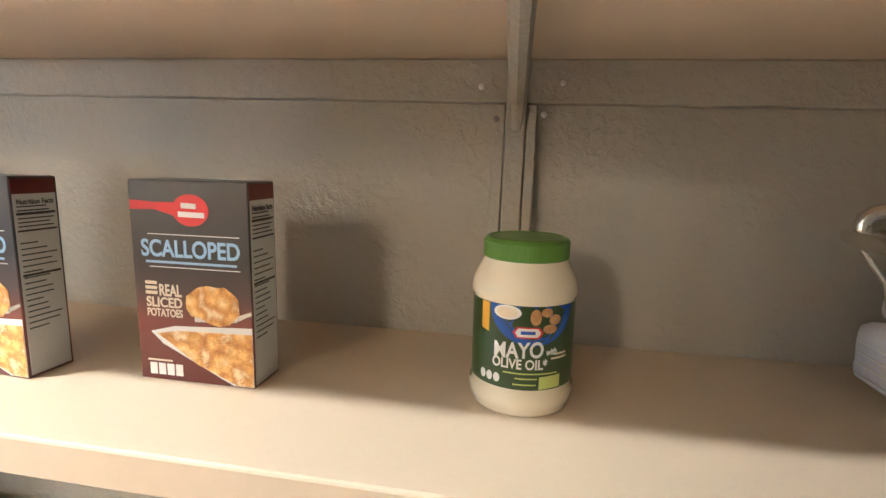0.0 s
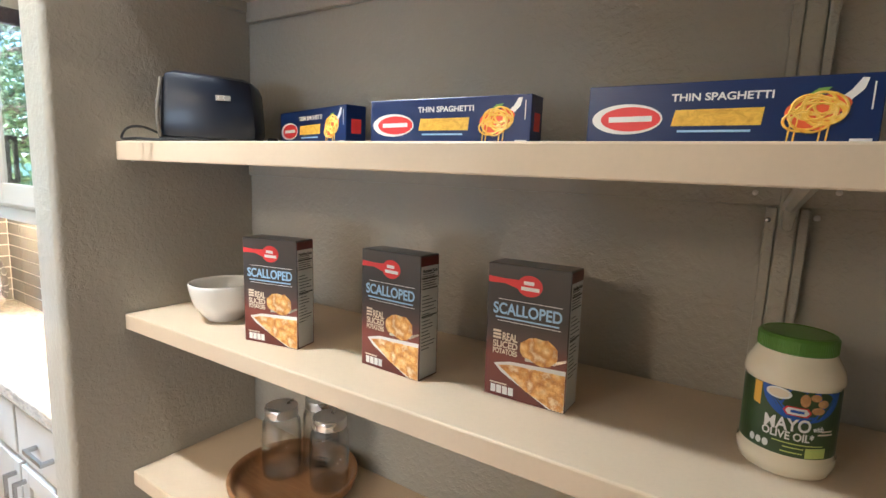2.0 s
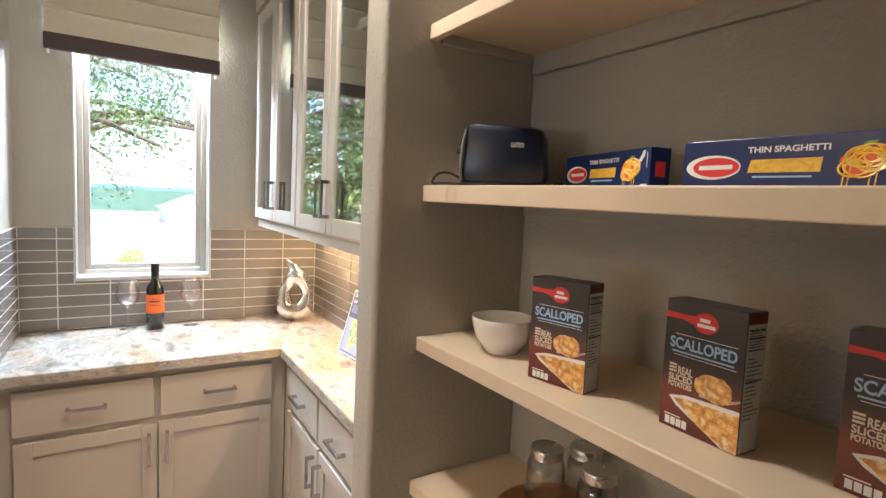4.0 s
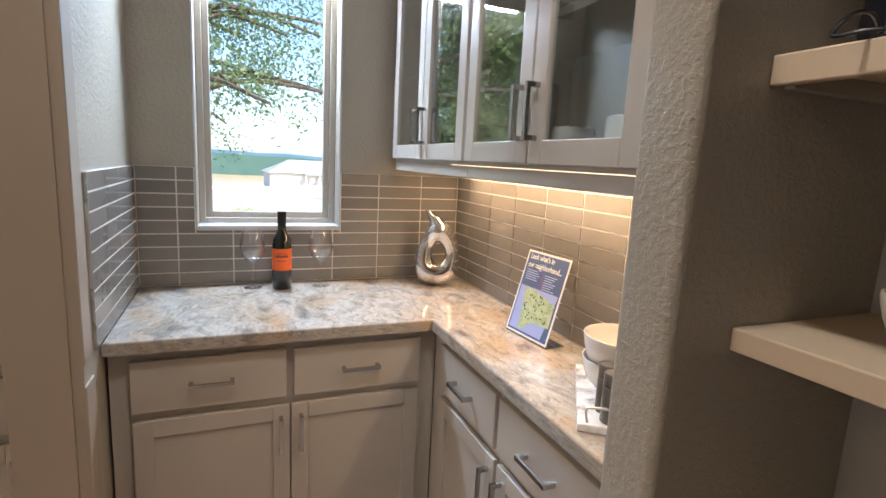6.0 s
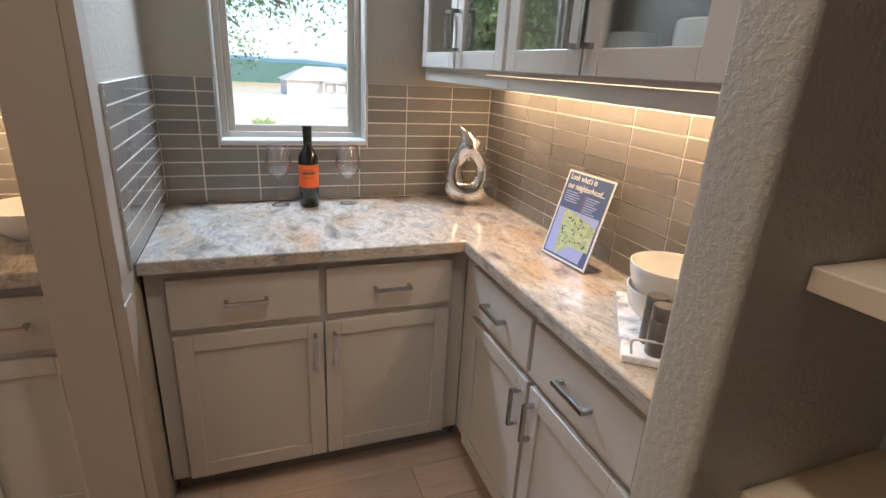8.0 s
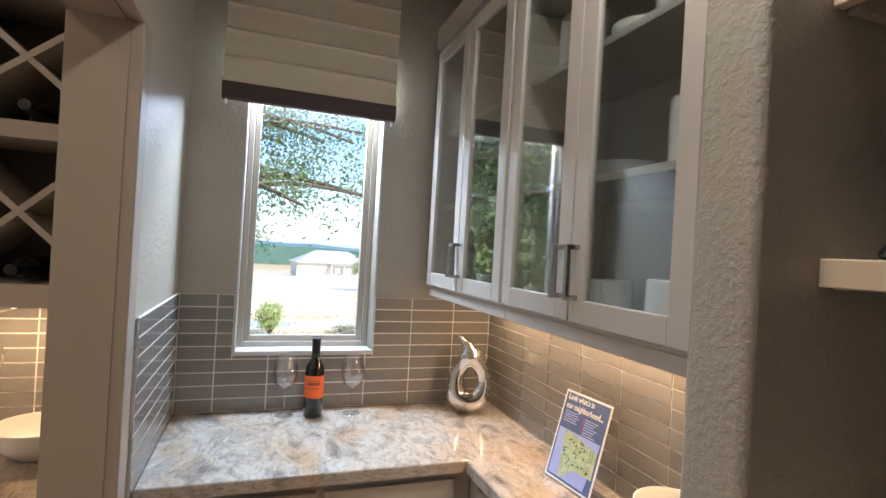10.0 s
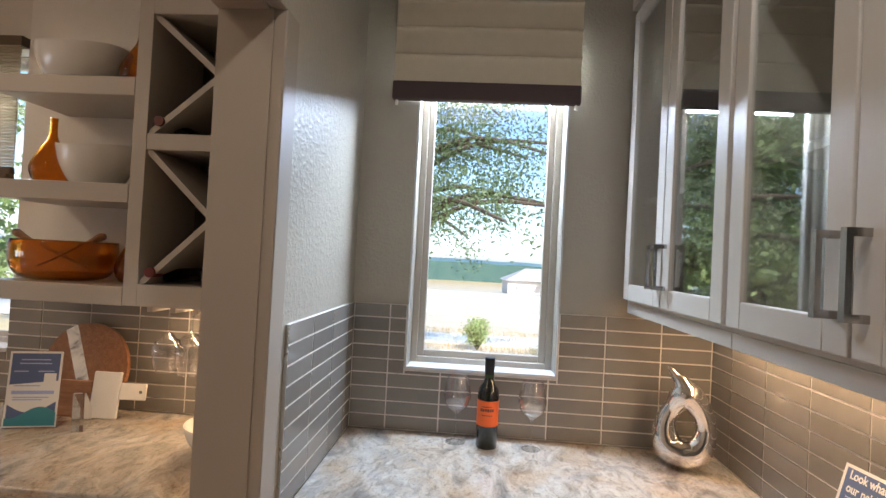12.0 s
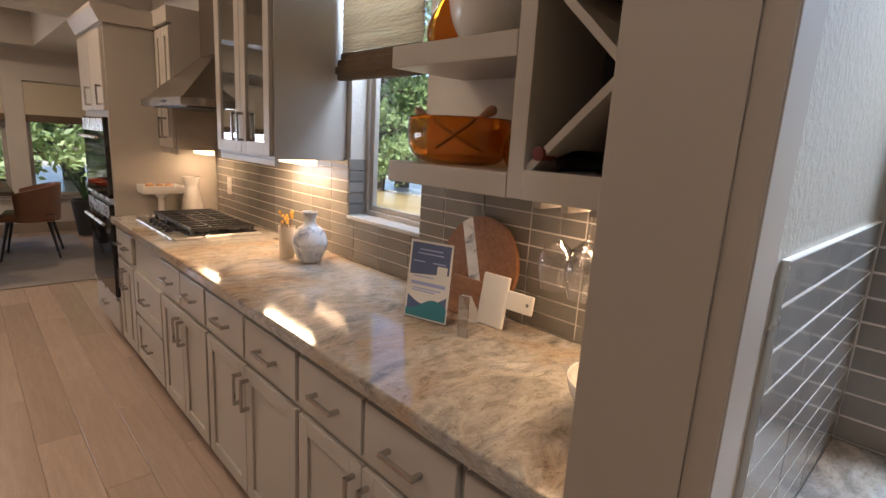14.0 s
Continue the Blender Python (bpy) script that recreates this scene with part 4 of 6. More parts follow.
outlet(pose(0.002, -3.42, 1.12, 0, 0, 90))
outlet(pose(0.002, -0.36, 1.11, 0, 0, 90))
outlet(pose(1.53, NOOK_N - 0.002, 1.12))

# ---------- goods in the pantry ----------


def face(name, outline, mat, parent, y, lift=0.0004):
    return part(name, slab(outline, y - lift, y), mat, parent)


def words(name, text, size, x, z, y, mat, parent, width=None):
    return part(name, moved(letters(text, size, width), Matrix.Translation((x, y, z))), mat, parent)


def potato_carton(m):
    W, D, H = 0.137, 0.052, 0.218
    th = thing("potato_carton", m, "charcoal and maroon carton of scalloped potatoes", "food box", "potato cartons")
    part("carton", box(0, W, 0, D, 0, H, 0.0012), M_CARTON, th)
    part("side_panel", box(W - 0.0008, W + 0.0006, 0.003, D - 0.003, 0.003, H - 0.018), M_CARTONSIDE, th, "pale grey nutrition panel")
    part("side_cap", box(W - 0.0008, W + 0.0007, 0.002, D - 0.002, H - 0.018, H - 0.002), M_MAROON, th)
    part("top_flap", box(0.002, W - 0.002, 0.002, D - 0.002, H - 0.0006, H + 0.0006), M_CARTON, th)
    # front print: spoon-shaped badge, name, potatoes in a dish
    face("badge", oval(0.072, 0.188, 0.021, 0.0165, 28), M_RED, th, -0.0001, 0.0004)
    face("badge_handle", [(0.0015, 0.187), (0.030, 0.188), (0.056, 0.181), (0.056, 0.196), (0.030, 0.1955), (0.0015, 0.197)], M_RED, th, -0.0001, 0.00035)
    for k, (a, b) in enumerate(((0.062, 0.079), (0.058, 0.088))):
        face("badge_bar", [(a, 0.190 - k * 0.009), (b, 0.1895 - k * 0.009), (b, 0.195 - k * 0.009), (a, 0.1955 - k * 0.009)], M_PWHITE, th, -0.0005)
    for z in (0.1615, 0.1265):
        face("rule", [(0.020, z), (0.126, z), (0.126, z + 0.0008), (0.020, z + 0.0008)], M_PWHITE, th, -0.0001)
    words("title", "SCALLOPED", 0.025, 0.011, 0.1385, -0.0003, M_PBLUE, th, 0.115)
    face("subtitle_bar", [(0.016, 0.131), (0.122, 0.131), (0.122, 0.1335), (0.016, 0.1335)], M_PBLUE, th, -0.0001)
    for k in range(3):
        face("small_print", [(0.013, 0.1075 - k * 0.0055), (0.027, 0.1075 - k * 0.0055), (0.027, 0.111 - k * 0.0055), (0.013, 0.111 - k * 0.0055)], M_CREAM, th, -0.0001)
    words("claim", "REAL", 0.018, 0.029, 0.0955, -0.0003, M_CREAM, th, 0.027)
    words("claim", "SLICED", 0.015, 0.013, 0.083, -0.0003, M_CREAM, th, 0.043)
    words("claim", "POTATOES", 0.012, 0.013, 0.0725, -0.0003, M_CREAM, th, 0.043)
    face("potato_mound", oval(0.093, 0.089, 0.032, 0.021, 18, 0.16, 3), M_POTATO, th, -0.0002, 0.0006)
    face("spoon", [(0.070, 0.069), (0.118, 0.072), (0.1365, 0.081), (0.1365, 0.085), (0.118, 0.078), (0.070, 0.074)], M_STEEL, th, -0.0001)
    face("dish", [(0.016, 0.055), (0.045, 0.0625), (0.1365, 0.067), (0.1365, 0.0015), (0.112, 0.0015), (0.030, 0.042)], M_PWHITE, th, -0.0001)
    face("potato_gratin", [(0.024, 0.053), (0.048, 0.0575), (0.1362, 0.060), (0.1362, 0.002), (0.118, 0.002), (0.070, 0.022), (0.040, 0.043)], M_POTATO, th, -0.0004, 0.0006)
    for k in range(4):
        face("fact_badge", [(0.012 + k * 0.0105, 0.006), (0.0205 + k * 0.0105, 0.006), (0.0205 + k * 0.0105, 0.019), (0.012 + k * 0.0105, 0.019)], M_PWHITE, th, -0.0001)
    face("fact_line", [(0.010, 0.0215), (0.040, 0.0215), (0.040, 0.0235), (0.010, 0.0235)], M_CREAM, th, -0.0001)
    # nutrition panel
    rnd = random.Random(5)
    part("panel_title", moved(letters("Nutrition Facts", 0.008, 0.040), Matrix.Translation((W + 0.0009, 0.006, H - 0.029)) @ pose(0, 0, 0, 0, 0, 90)), M_PINK, th)
    for z, hh in ((0.178, 0.0025), (0.160, 0.002), (0.112, 0.0025)):
        part("panel_rule", box(W + 0.0005, W + 0.0009, 0.005, D - 0.005, z, z + hh), M_PINK, th)
    for k in range(22):
        z = 0.186 - k * 0.0042 if k < 6 else 0.172 - (k - 2) * 0.0062
        if z > 0.012:
            part("panel_line", box(W + 0.0005, W + 0.0008, 0.006, 0.012 + rnd.uniform(0.012, 0.034), z, z + 0.0014), M_PINK, th)
    return th


first = potato_carton(pose(2.655, 1.210, on_shelf(2.655), 0, -0.9, 0))
copy_thing(first, pose(2.407, 1.184, on_shelf(2.407), 0, -0.9, -3))
copy_thing(first, pose(2.123, 1.136, on_shelf(2.123), 0, -0.9, 10))


PASTA = Matrix.Diagonal((0.981, 1.0, 0.785, 1.0))


def pasta_carton(m):
    W, D, H = 0.322, 0.045, 0.104
    th = thing("pasta_carton", m, "navy blue carton of thin spaghetti", "food box", "pasta cartons")
    part("carton", box(0, W, 0, D, 0, H, 0.0015), M_NAVY, th)
    face("badge", oval(0.053, 0.048, 0.046, 0.025, 30), M_PWHITE, th, -0.0001, 0.0003)
    face("badge_red", oval(0.058, 0.048, 0.039, 0.020, 30), M_RED, th, -0.0004, 0.0003)
    face("badge_bar", [(0.030, 0.043), (0.086, 0.044), (0.086, 0.053), (0.030, 0.052)], M_PWHITE, th, -0.0007, 0.0003)
    words("title", "THIN SPAGHETTI", 0.016, 0.108, 0.075, -0.0003, M_PWHITE, th, 0.112)
    face("window_print", [(0.110, 0.036), (0.210, 0.036), (0.212, 0.062), (0.114, 0.061)], M_YELLOW, th, -0.0001)
    face("small_print", [(0.118, 0.026), (0.200, 0.026), (0.200, 0.0295), (0.118, 0.0295)], M_PBLUE, th, -0.0001)
    face("fork", [(0.277, 0.066), (0.286, 0.060), (0.303, 0.082), (0.306, 0.097), (0.300, 0.098), (0.292, 0.082)], M_PWHITE, th, -0.0001)
    face("tomato", oval(0.276, 0.064, 0.018, 0.013, 20), M_TOMATO, th, -0.0002)
    rnd = random.Random(2)
    for k in range(11):
        cx, cz, rx, rz = 0.258 + rnd.uniform(-0.010, 0.014), 0.050 + rnd.uniform(-0.01, 0.012), rnd.uniform(0.010, 0.026), rnd.uniform(0.010, 0.024)
        part("pasta_strand", tube([(cx + rx * math.cos(t), -0.0002, cz + rz * math.sin(t)) for t in (2 * math.pi * i / 22 for i in range(22))], 0.0017, 5, True), M_PASTA, th)
    for dx in (0.240, 0.246, 0.270, 0.277):
        part("pasta_strand", tube([(dx, 0.0003, 0.045), (dx - 0.002, 0.0003, 0.022), (dx - 0.003, 0.0003, 0.004)], 0.0012, 4), M_PASTA, th)
    face("pasta_ground", oval(0.259, 0.052, 0.026, 0.024, 24, 0.06, 4), M_TOMATO, th, -0.0001)
    face("leaf", [(0.252, 0.076), (0.262, 0.086), (0.274, 0.087), (0.268, 0.078)], M_LEAFGREEN, th, -0.0006)
    face("weight_tag", [(0.296, 0.008), (0.316, 0.008), (0.316, 0.016), (0.296, 0.016)], M_PWHITE, th, -0.0001)
    face("edge_print", [(0.311, 0.055), (0.3125, 0.055), (0.3125, 0.092), (0.311, 0.092)], M_PWHITE, th, -0.0001)
    part("end_badge", box(W - 0.0005, W + 0.0004, 0.012, 0.034, 0.034, 0.070, 0.0), M_RED, th)
    return th


first = pasta_carton(pose(2.792, 1.212, UP[2][0], 0, 0, 0.8) @ PASTA)
copy_thing(first, pose(2.382, 1.225, UP[2][0], 0, 0, 1.5))
copy_thing(first, pose(2.003, 1.327, UP[2][0], 0, 0, -16.3))


def mayo_jar(m):
    th = thing("mayonnaise_jar", m, "cream jar of mayonnaise with a green lid", "jar")
    R = 0.0535
    body = [(0, 0), (0.044, 0.0), (0.050, 0.004), (0.0535, 0.014), (0.0535, 0.024), (0.0515, 0.028), (0.0515, 0.113), (0.0535, 0.116), (0.0535, 0.122), (0.0515, 0.131), (0.046, 0.142), (0.0425, 0.149), (0.041, 0.153)]
    part("body", lathe(smooth_path(body, 3), 48), M_MAYO, th, smooth=True)
    lid = bmesh.new()
    n = 180
    prof = [(0.0415, 0.1505, 0), (0.0425, 0.152, 1), (0.0425, 0.1675, 1), (0.0405, 0.1710, 0), (0.037, 0.1718, 0), (0.036, 0.1708, 0), (0.0, 0.1708, 0)]
    rings = []
    for r, z, ridged in prof:
        rings.append([lid.verts.new((0, 0, z))] if r == 0 else [lid.verts.new(((r + (0.0004 if ridged and i % 2 else 0)) * math.cos(2 * math.pi * i / n), (r + (0.0004 if ridged and i % 2 else 0)) * math.sin(2 * math.pi * i / n), z)) for i in range(n)])
    for a, b in zip(rings, rings[1:]):
        for i in range(n):
            j = (i + 1) % n
            lid.faces.new((a[i], a[j], b[j], b[i]) if len(b) > 1 else (a[i], a[j], b[0]))
    part("lid", lid, M_LID, th, "ribbed green plastic lid")

    def wrap(name, outline, mat, lift):
        """Print wound round the jar: outline in arc metres (0 at the front) and height."""
        bm = bmesh.new()
        top = slab(outline, -0.0002, 0.0)
        bmesh.ops.triangulate(top, faces=top.faces)
        bmesh.ops.subdivide_edges(top, edges=[e for e in top.edges if e.calc_length() > 0.008], cuts=5)
        for v in top.verts:
            a = v.co.x / R
            r = 0.0516 + lift - v.co.y
            v.co = Vector((r * math.sin(a), -r * math.cos(a), v.co.z + 0.0125))
        return part(name, top, mat, th)

    def wrap_words(name, text, size, x, z, mat, width, lift=0.0009, slant=0.0):
        bm = letters(text, size, width)
        for v in bm.verts:
            xx = v.co.x + x
            a, r = xx / R, 0.0516 + lift - v.co.y
            v.co = Vector((r * math.sin(a), -r * math.cos(a), v.co.z + z + 0.0135 + slant * xx))
        part(name, bm, mat, th)

    part("label", lathe([(0.0517, 0.029), (0.0517, 0.112)], 64), M_LABEL, th, "dark green paper label")
    wrap("plate_print", [(-0.038, 0.0995)] + [(0.006 + 0.045 * math.cos(t), 0.099 + 0.038 * math.sin(t)) for t in (math.pi + math.pi * i / 16 for i in range(17))], M_LABELBLUE, 0.0003)
    wrap("bowl_print", oval(-0.020, 0.0925, 0.014, 0.0070, 18), M_PWHITE, 0.0006)
    wrap("dip_print", oval(-0.020, 0.0925, 0.011, 0.0052, 18), M_CREAM, 0.0008)
    for k, (x, z, rx, rz) in enumerate(((0.008, 0.089, 0.0055, 0.008), (0.019, 0.0935, 0.006, 0.0045), (0.028, 0.0865, 0.0065, 0.005), (0.023, 0.0775, 0.0075, 0.0045))):
        wrap("almond_print", oval(x, z, rx, rz, 14), M_ALMOND, 0.0007)
    wrap("badge", [(-0.014, 0.074), (-0.010, 0.0685), (0.012, 0.0685), (0.016, 0.074), (0.012, 0.0795), (-0.010, 0.0795)], M_RED, 0.0007)
    wrap("badge_white", [(-0.0115, 0.074), (-0.0085, 0.0698), (0.0105, 0.0698), (0.0135, 0.074), (0.0105, 0.0782), (-0.0085, 0.0782)], M_PWHITE, 0.0009)
    wrap("badge_bar", [(-0.006, 0.0725), (0.008, 0.0725), (0.008, 0.0757), (-0.006, 0.0757)], M_LABELBLUE, 0.0011)
    wrap("side_tag", [(-0.050, 0.072), (-0.040, 0.070), (-0.040, 0.099), (-0.050, 0.099)], M_GOLDTAG, 0.0005)
    wrap_words("title", "MAYO", 0.0215, -0.033, 0.0485, M_PWHITE, 0.050, slant=0.06)
    wrap_words("title", "with", 0.009, 0.020, 0.0495, M_PWHITE, 0.012, slant=0.06)
    wrap_words("title", "OLIVE OIL*", 0.0135, -0.034, 0.0370, M_PWHITE, 0.056, slant=0.0)
    for k, (x0_, x1_, mat) in enumerate(((0.030, 0.045, M_CREAM), (0.026, 0.046, M_CREAM))):
        wrap("small_print", [(x0_, 0.051 - 0.004 * k), (x1_, 0.051 - 0.004 * k), (x1_, 0.053 - 0.004 * k), (x0_, 0.053 - 0.004 * k)], mat, 0.0006)
    wrap("lime_tag", [(0.014, 0.0175), (0.038, 0.0185), (0.038, 0.031), (0.014, 0.030)], M_LIME, 0.0006)
    for k in range(3):
        wrap("fact_badge", oval(-0.046 + 0.0085 * k, 0.026, 0.0036, 0.0048, 12), M_PWHITE, 0.0005)
    for z, a_, b_ in ((0.0325, -0.022, 0.034), (0.0275, -0.010, 0.012), (0.0215, -0.012, 0.011)):
        wrap("small_print", [(a_, z), (b_, z), (b_, z + 0.0013), (a_, z + 0.0013)], M_LIME, 0.0005)
    return th


mayo_jar(pose(3.068, 1.262, on_shelf(3.068), 0, -0.9, 6))


def soup_bowl(name, m, r, h, label, group="", mat=None):
    th = thing(name, m, label, "bowl", group)
    prof = [(0, 0.004), (r * 0.45, 0.003), (r * 0.50, 0), (r * 0.53, 0.003), (r * 0.60, 0.010), (r * 0.85, h * 0.42), (r * 0.97, h * 0.8), (r, h - 0.001), (r - 0.002, h + 0.001), (r - 0.005, h - 0.001),
            (r * 0.93, h * 0.78), (r * 0.80, h * 0.42), (r * 0.55, 0.017), (0, 0.013)]
    part("bowl", lathe(smooth_path(prof, 2), 44), mat or M_WHITE, th, smooth=True)
    return th


soup_bowl("bowl", pose(1.945, 1.208, on_shelf(1.945), 0, -0.9, 0), 0.080, 0.088, "plain off-white ceramic bowl on the pantry shelf")


def toaster():
    th = thing("toaster", pose(1.848, 1.108, UP[2][0], 0, 0, 44), "black two-slot toaster with a trailing cord", "toaster")
    W, D, H = 0.222, 0.135, 0.162
    bm = box(0, W, 0, D, 0.008, H, 0.026)
    for v in bm.verts:
        k = v.co.x / W
        v.co.z -= 0.018 * max(0, k - 0.25) * (v.co.z / H)
        v.co.x += 0.012 * (v.co.z / H) * (1 if k < 0.5 else -1)
    part("body", bm, M_TOASTER, th, smooth=True)
    part("base", box(0.006, W - 0.006, 0.006, D - 0.006, 0.0, 0.014, 0.003), M_BLACK, th)
    for y in (0.042, 0.088):
        part("slot", box(0.035, W - 0.035, y, y + 0.022, H - 0.022, H - 0.0005 - 0.010, 0.001), M_GAP, th)
    part("badge", box(0.130, 0.162, -0.0012, 0.003, 0.098, 0.110, 0.0005), M_STEEL, th)
    # thin grey strip stands in for the highlight along the front edge
    part("edge_highlight", tube(smooth_path([(0.010, 0.004, 0.012), (0.008, -0.001, 0.07), (0.016, 0.006, 0.142)], 4), 0.004, 8), M_GAP, th, "grey strip painted as an edge highlight")
    part("lever", box(-0.018, 0.002, 0.06, 0.09, 0.085, 0.10, 0.003), M_BLACK, th)
    part("cord", tube(smooth_path([(0.01, 0.03, 0.016), (-0.015, -0.02, 0.030), (-0.040, -0.038, 0.026), (-0.055, -0.03, 0.004), (-0.02, -0.052, 0.004), (0.05, -0.058, 0.0035), (0.10, -0.050, 0.010), (0.14, -0.045, 0.004), (0.20, -0.03, 0.0035), (0.235, 0.005, 0.0035), (0.248, 0.03, 0.014)], 5), 0.003, 6), M_BLACK, th, smooth=True)
    part("plug", box(0.237, 0.261, 0.024, 0.044, 0.002, 0.022, 0.004), M_BLACK, th)


toaster()


def wood_tray():
    th = thing("wooden_tray", pose(2.105, 1.278, UP[0][0]), "round turned wooden tray on a pantry shelf", "tray")
    part("tray", lathe(smooth_path([(0, 0), (0.11, 0), (0.135, 0.004), (0.150, 0.020), (0.155, 0.040), (0.150, 0.043), (0.143, 0.036), (0.135, 0.018), (0.11, 0.012), (0, 0.012)], 3), 56), M_TRAYWOOD, th, smooth=True)


wood_tray()


def mason_jar(m):
    th = thing("mason_jar", m, "empty clear glass jar with a ribbed metal lid", "jar", "glass jars on the tray")
    R = 0.041
    out = [(0, 0.0), (0.034, 0.0), (R, 0.008), (R, 0.085), (0.036, 0.102), (0.0325, 0.108), (0.0325, 0.116)]
    inn = [(0.030, 0.116), (0.030, 0.108), (0.0335, 0.101), (R - 0.0025, 0.084), (R - 0.0025, 0.010), (0.032, 0.004), (0, 0.004)]
    part("glass", lathe(smooth_path(out, 3) + smooth_path(inn, 3), 36), M_JARGLASS, th, smooth=True)
    part("lid", lathe([(0.0330, 0.108), (0.0352, 0.109), (0.0345, 0.111), (0.0352, 0.113), (0.0345, 0.115), (0.0352, 0.117), (0.0352, 0.1235), (0.034, 0.1255), (0.030, 0.1245), (0, 0.1245)], 40), M_STEEL, th, smooth=True)
    part("embossing", boxes((-0.016, 0.016, -R - 0.0006, -R + 0.002, 0.066, 0.069), (-0.012, 0.012, -R - 0.0006, -R + 0.002, 0.058, 0.061), (-0.016, 0.016, -R - 0.0006, -R + 0.002, 0.050, 0.053)), M_JARGLASS, th)
    return th


first = mason_jar(pose(2.042, 1.292, UP[0][0] + 0.013) @ Matrix.Diagonal((1.16, 1.16, 1.40, 1)))
copy_thing(first, pose(2.178, 1.325, UP[0][0] + 0.013, 0, 0, 25))
copy_thing(first, pose(2.085, 1.385, UP[0][0] + 0.013, 0, 0, 80))


def towel_basket():
    th = thing("towel_basket", pose(3.530, 1.305, on_shelf(3.53), 0, -0.9, 0), "chrome wire basket holding folded patterned towels", "basket")
    ring = [(0.135 * math.cos(t), 0.13 * math.sin(t), 0.150 - 0.05 * math.cos(t)) for t in (2 * math.pi * i / 40 for i in range(40))]
    part("rim", tube([(x, y, 0.175) for x, y, z in ring], 0.009, 12, True), M_CHROME, th, smooth=True)
    part("base_ring", tube([(x * 0.55, y * 0.5, 0.006) for x, y, z in ring], 0.006, 10, True), M_CHROME, th, smooth=True)
    for k in range(8):
        a = 2 * math.pi * k / 8 + 0.2
        c, s = math.cos(a), math.sin(a)
        part("wire", tube([(0.135 * c, 0.13 * s, 0.175), (0.100 * c, 0.09 * s, 0.125), (0.074 * c, 0.065 * s, 0.006)], 0.003, 8), M_CHROME, th, smooth=True)
    part("bar_handle", tube(smooth_path([(-0.125, 0.03, 0.180), (-0.10, 0.03, 0.205), (0.10, 0.03, 0.205), (0.125, 0.03, 0.180)], 5), 0.008, 10), M_CHROME, th, smooth=True)
    return th


towel_basket()


def towel(m):
    th = thing("folded_towel", m, "folded pale lilac towel with white lines", "towel", "folded towels")
    bm = box(-0.105, 0.095, -0.085, 0.08, 0, 0.068, 0.012)
    bmesh.ops.subdivide_edges(bm, edges=[e for e in bm.edges if e.calc_length() > 0.03], cuts=4, use_grid_fill=True)
    for v in bm.verts:
        v.co += Vector((noise.noise(v.co * 30), noise.noise(v.co * 30 + Vector((5, 0, 0))), noise.noise(v.co * 26 + Vector((0, 7, 0))))) * 0.004
    part("cloth", bm, M_TOWEL, th, smooth=True)
    for k in range(4):
        part("stripe", box(-0.1095, -0.1070, -0.065, 0.055, 0.010 + k * 0.012, 0.0112 + k * 0.012), M_PWHITE, th)
    return th


first = towel(pose(3.528, 1.304, on_shelf(3.528) + 0.012) @ Matrix.Diagonal((0.9, 0.9, 1, 1)))
copy_thing(first, pose(3.546, 1.303, on_shelf(3.546) + 0.082, 0, 0, 4))

# ---------- on the nook worktop ----------


def wine_bottle():
    th = thing("wine_bottle", pose(0.105, 0.533, CT), "dark wine bottle with an orange label", "bottle")
    k = 1.07
    part("glass", lathe([(r * 1.05, z * k) for r, z in BOTTLE], 36), M_BOTTLE, th, smooth=True)
    part("label", lathe([(0.0393, 0.082), (0.0393, 0.172)], 40), M_ORANGE, th, "orange paper label")
    part("capsule", lathe([(0.0170, 0.262), (0.0180, 0.303), (0.0182, 0.3205), (0, 0.3215)], 28), M_BLACK, th, smooth=True)
    part("neck_ring", lathe([(0.0168, 0.250), (0.0168, 0.2615)], 28), M_LABEL, th)
    for z, h, w in ((0.135, 0.010, 0.052), (0.150, 0.003, 0.036), (0.120, 0.003, 0.040)):
        bm = bmesh.new()
        for i in range(6):
            a0, a1 = (-0.5 + i / 6 + 0.02) * w / 0.0395, (-0.5 + (i + 1) / 6 - 0.02) * w / 0.0395
            q = [bm.verts.new((0.0396 * math.cos(a), 0.0396 * math.sin(a), zz)) for a, zz in ((a0, z), (a1, z), (a1, z + h), (a0, z + h))]
            bm.faces.new(q)
        part("label_lettering", bm, M_PINK, th, matrix=pose(0, 0, 0, 0, 0, -6))


wine_bottle()


def stem_glass(m, group, label):
    th = thing("wine_glass", m, label, "glass", group)
    out = smooth_path([(0.036, 0.001), (0.030, 0.004), (0.008, 0.009), (0.0042, 0.020), (0.0038, 0.075), (0.0045, 0.100), (0.014, 0.112), (0.038, 0.132), (0.0505, 0.165), (0.046, 0.205), (0.037, 0.243)], 4)
    inn = smooth_path([(0.036, 0.243), (0.045, 0.205), (0.0495, 0.165), (0.037, 0.134), (0.013, 0.116), (0.0, 0.113)], 4)
    part("bowl", lathe([(0, 0.1005)] + out[20:] + inn, 40), M_WINEGLASS, th, smooth=True).visible_shadow = False
    part("stem", lathe([(0, 0.0012), (0.034, 0.0012), (0.036, 0.0016)] + out[1:21], 40), M_STEM, th, smooth=True).visible_shadow = False
    return th


STEM = "tall clear stemmed wine glass on granite"
first = stem_glass(pose(0.085, 0.420, CT), "wine glasses beside the bottle", STEM)
copy_thing(first, pose(0.100, 0.692, CT))
for x, y in ((0.20, -0.622), (0.13, -0.575), (0.22, -0.525)):
    stem_glass(pose(x, y, 1.372, 180, 0, 0), "hanging wine glasses", "clear wine glass hanging upside down from a rack")


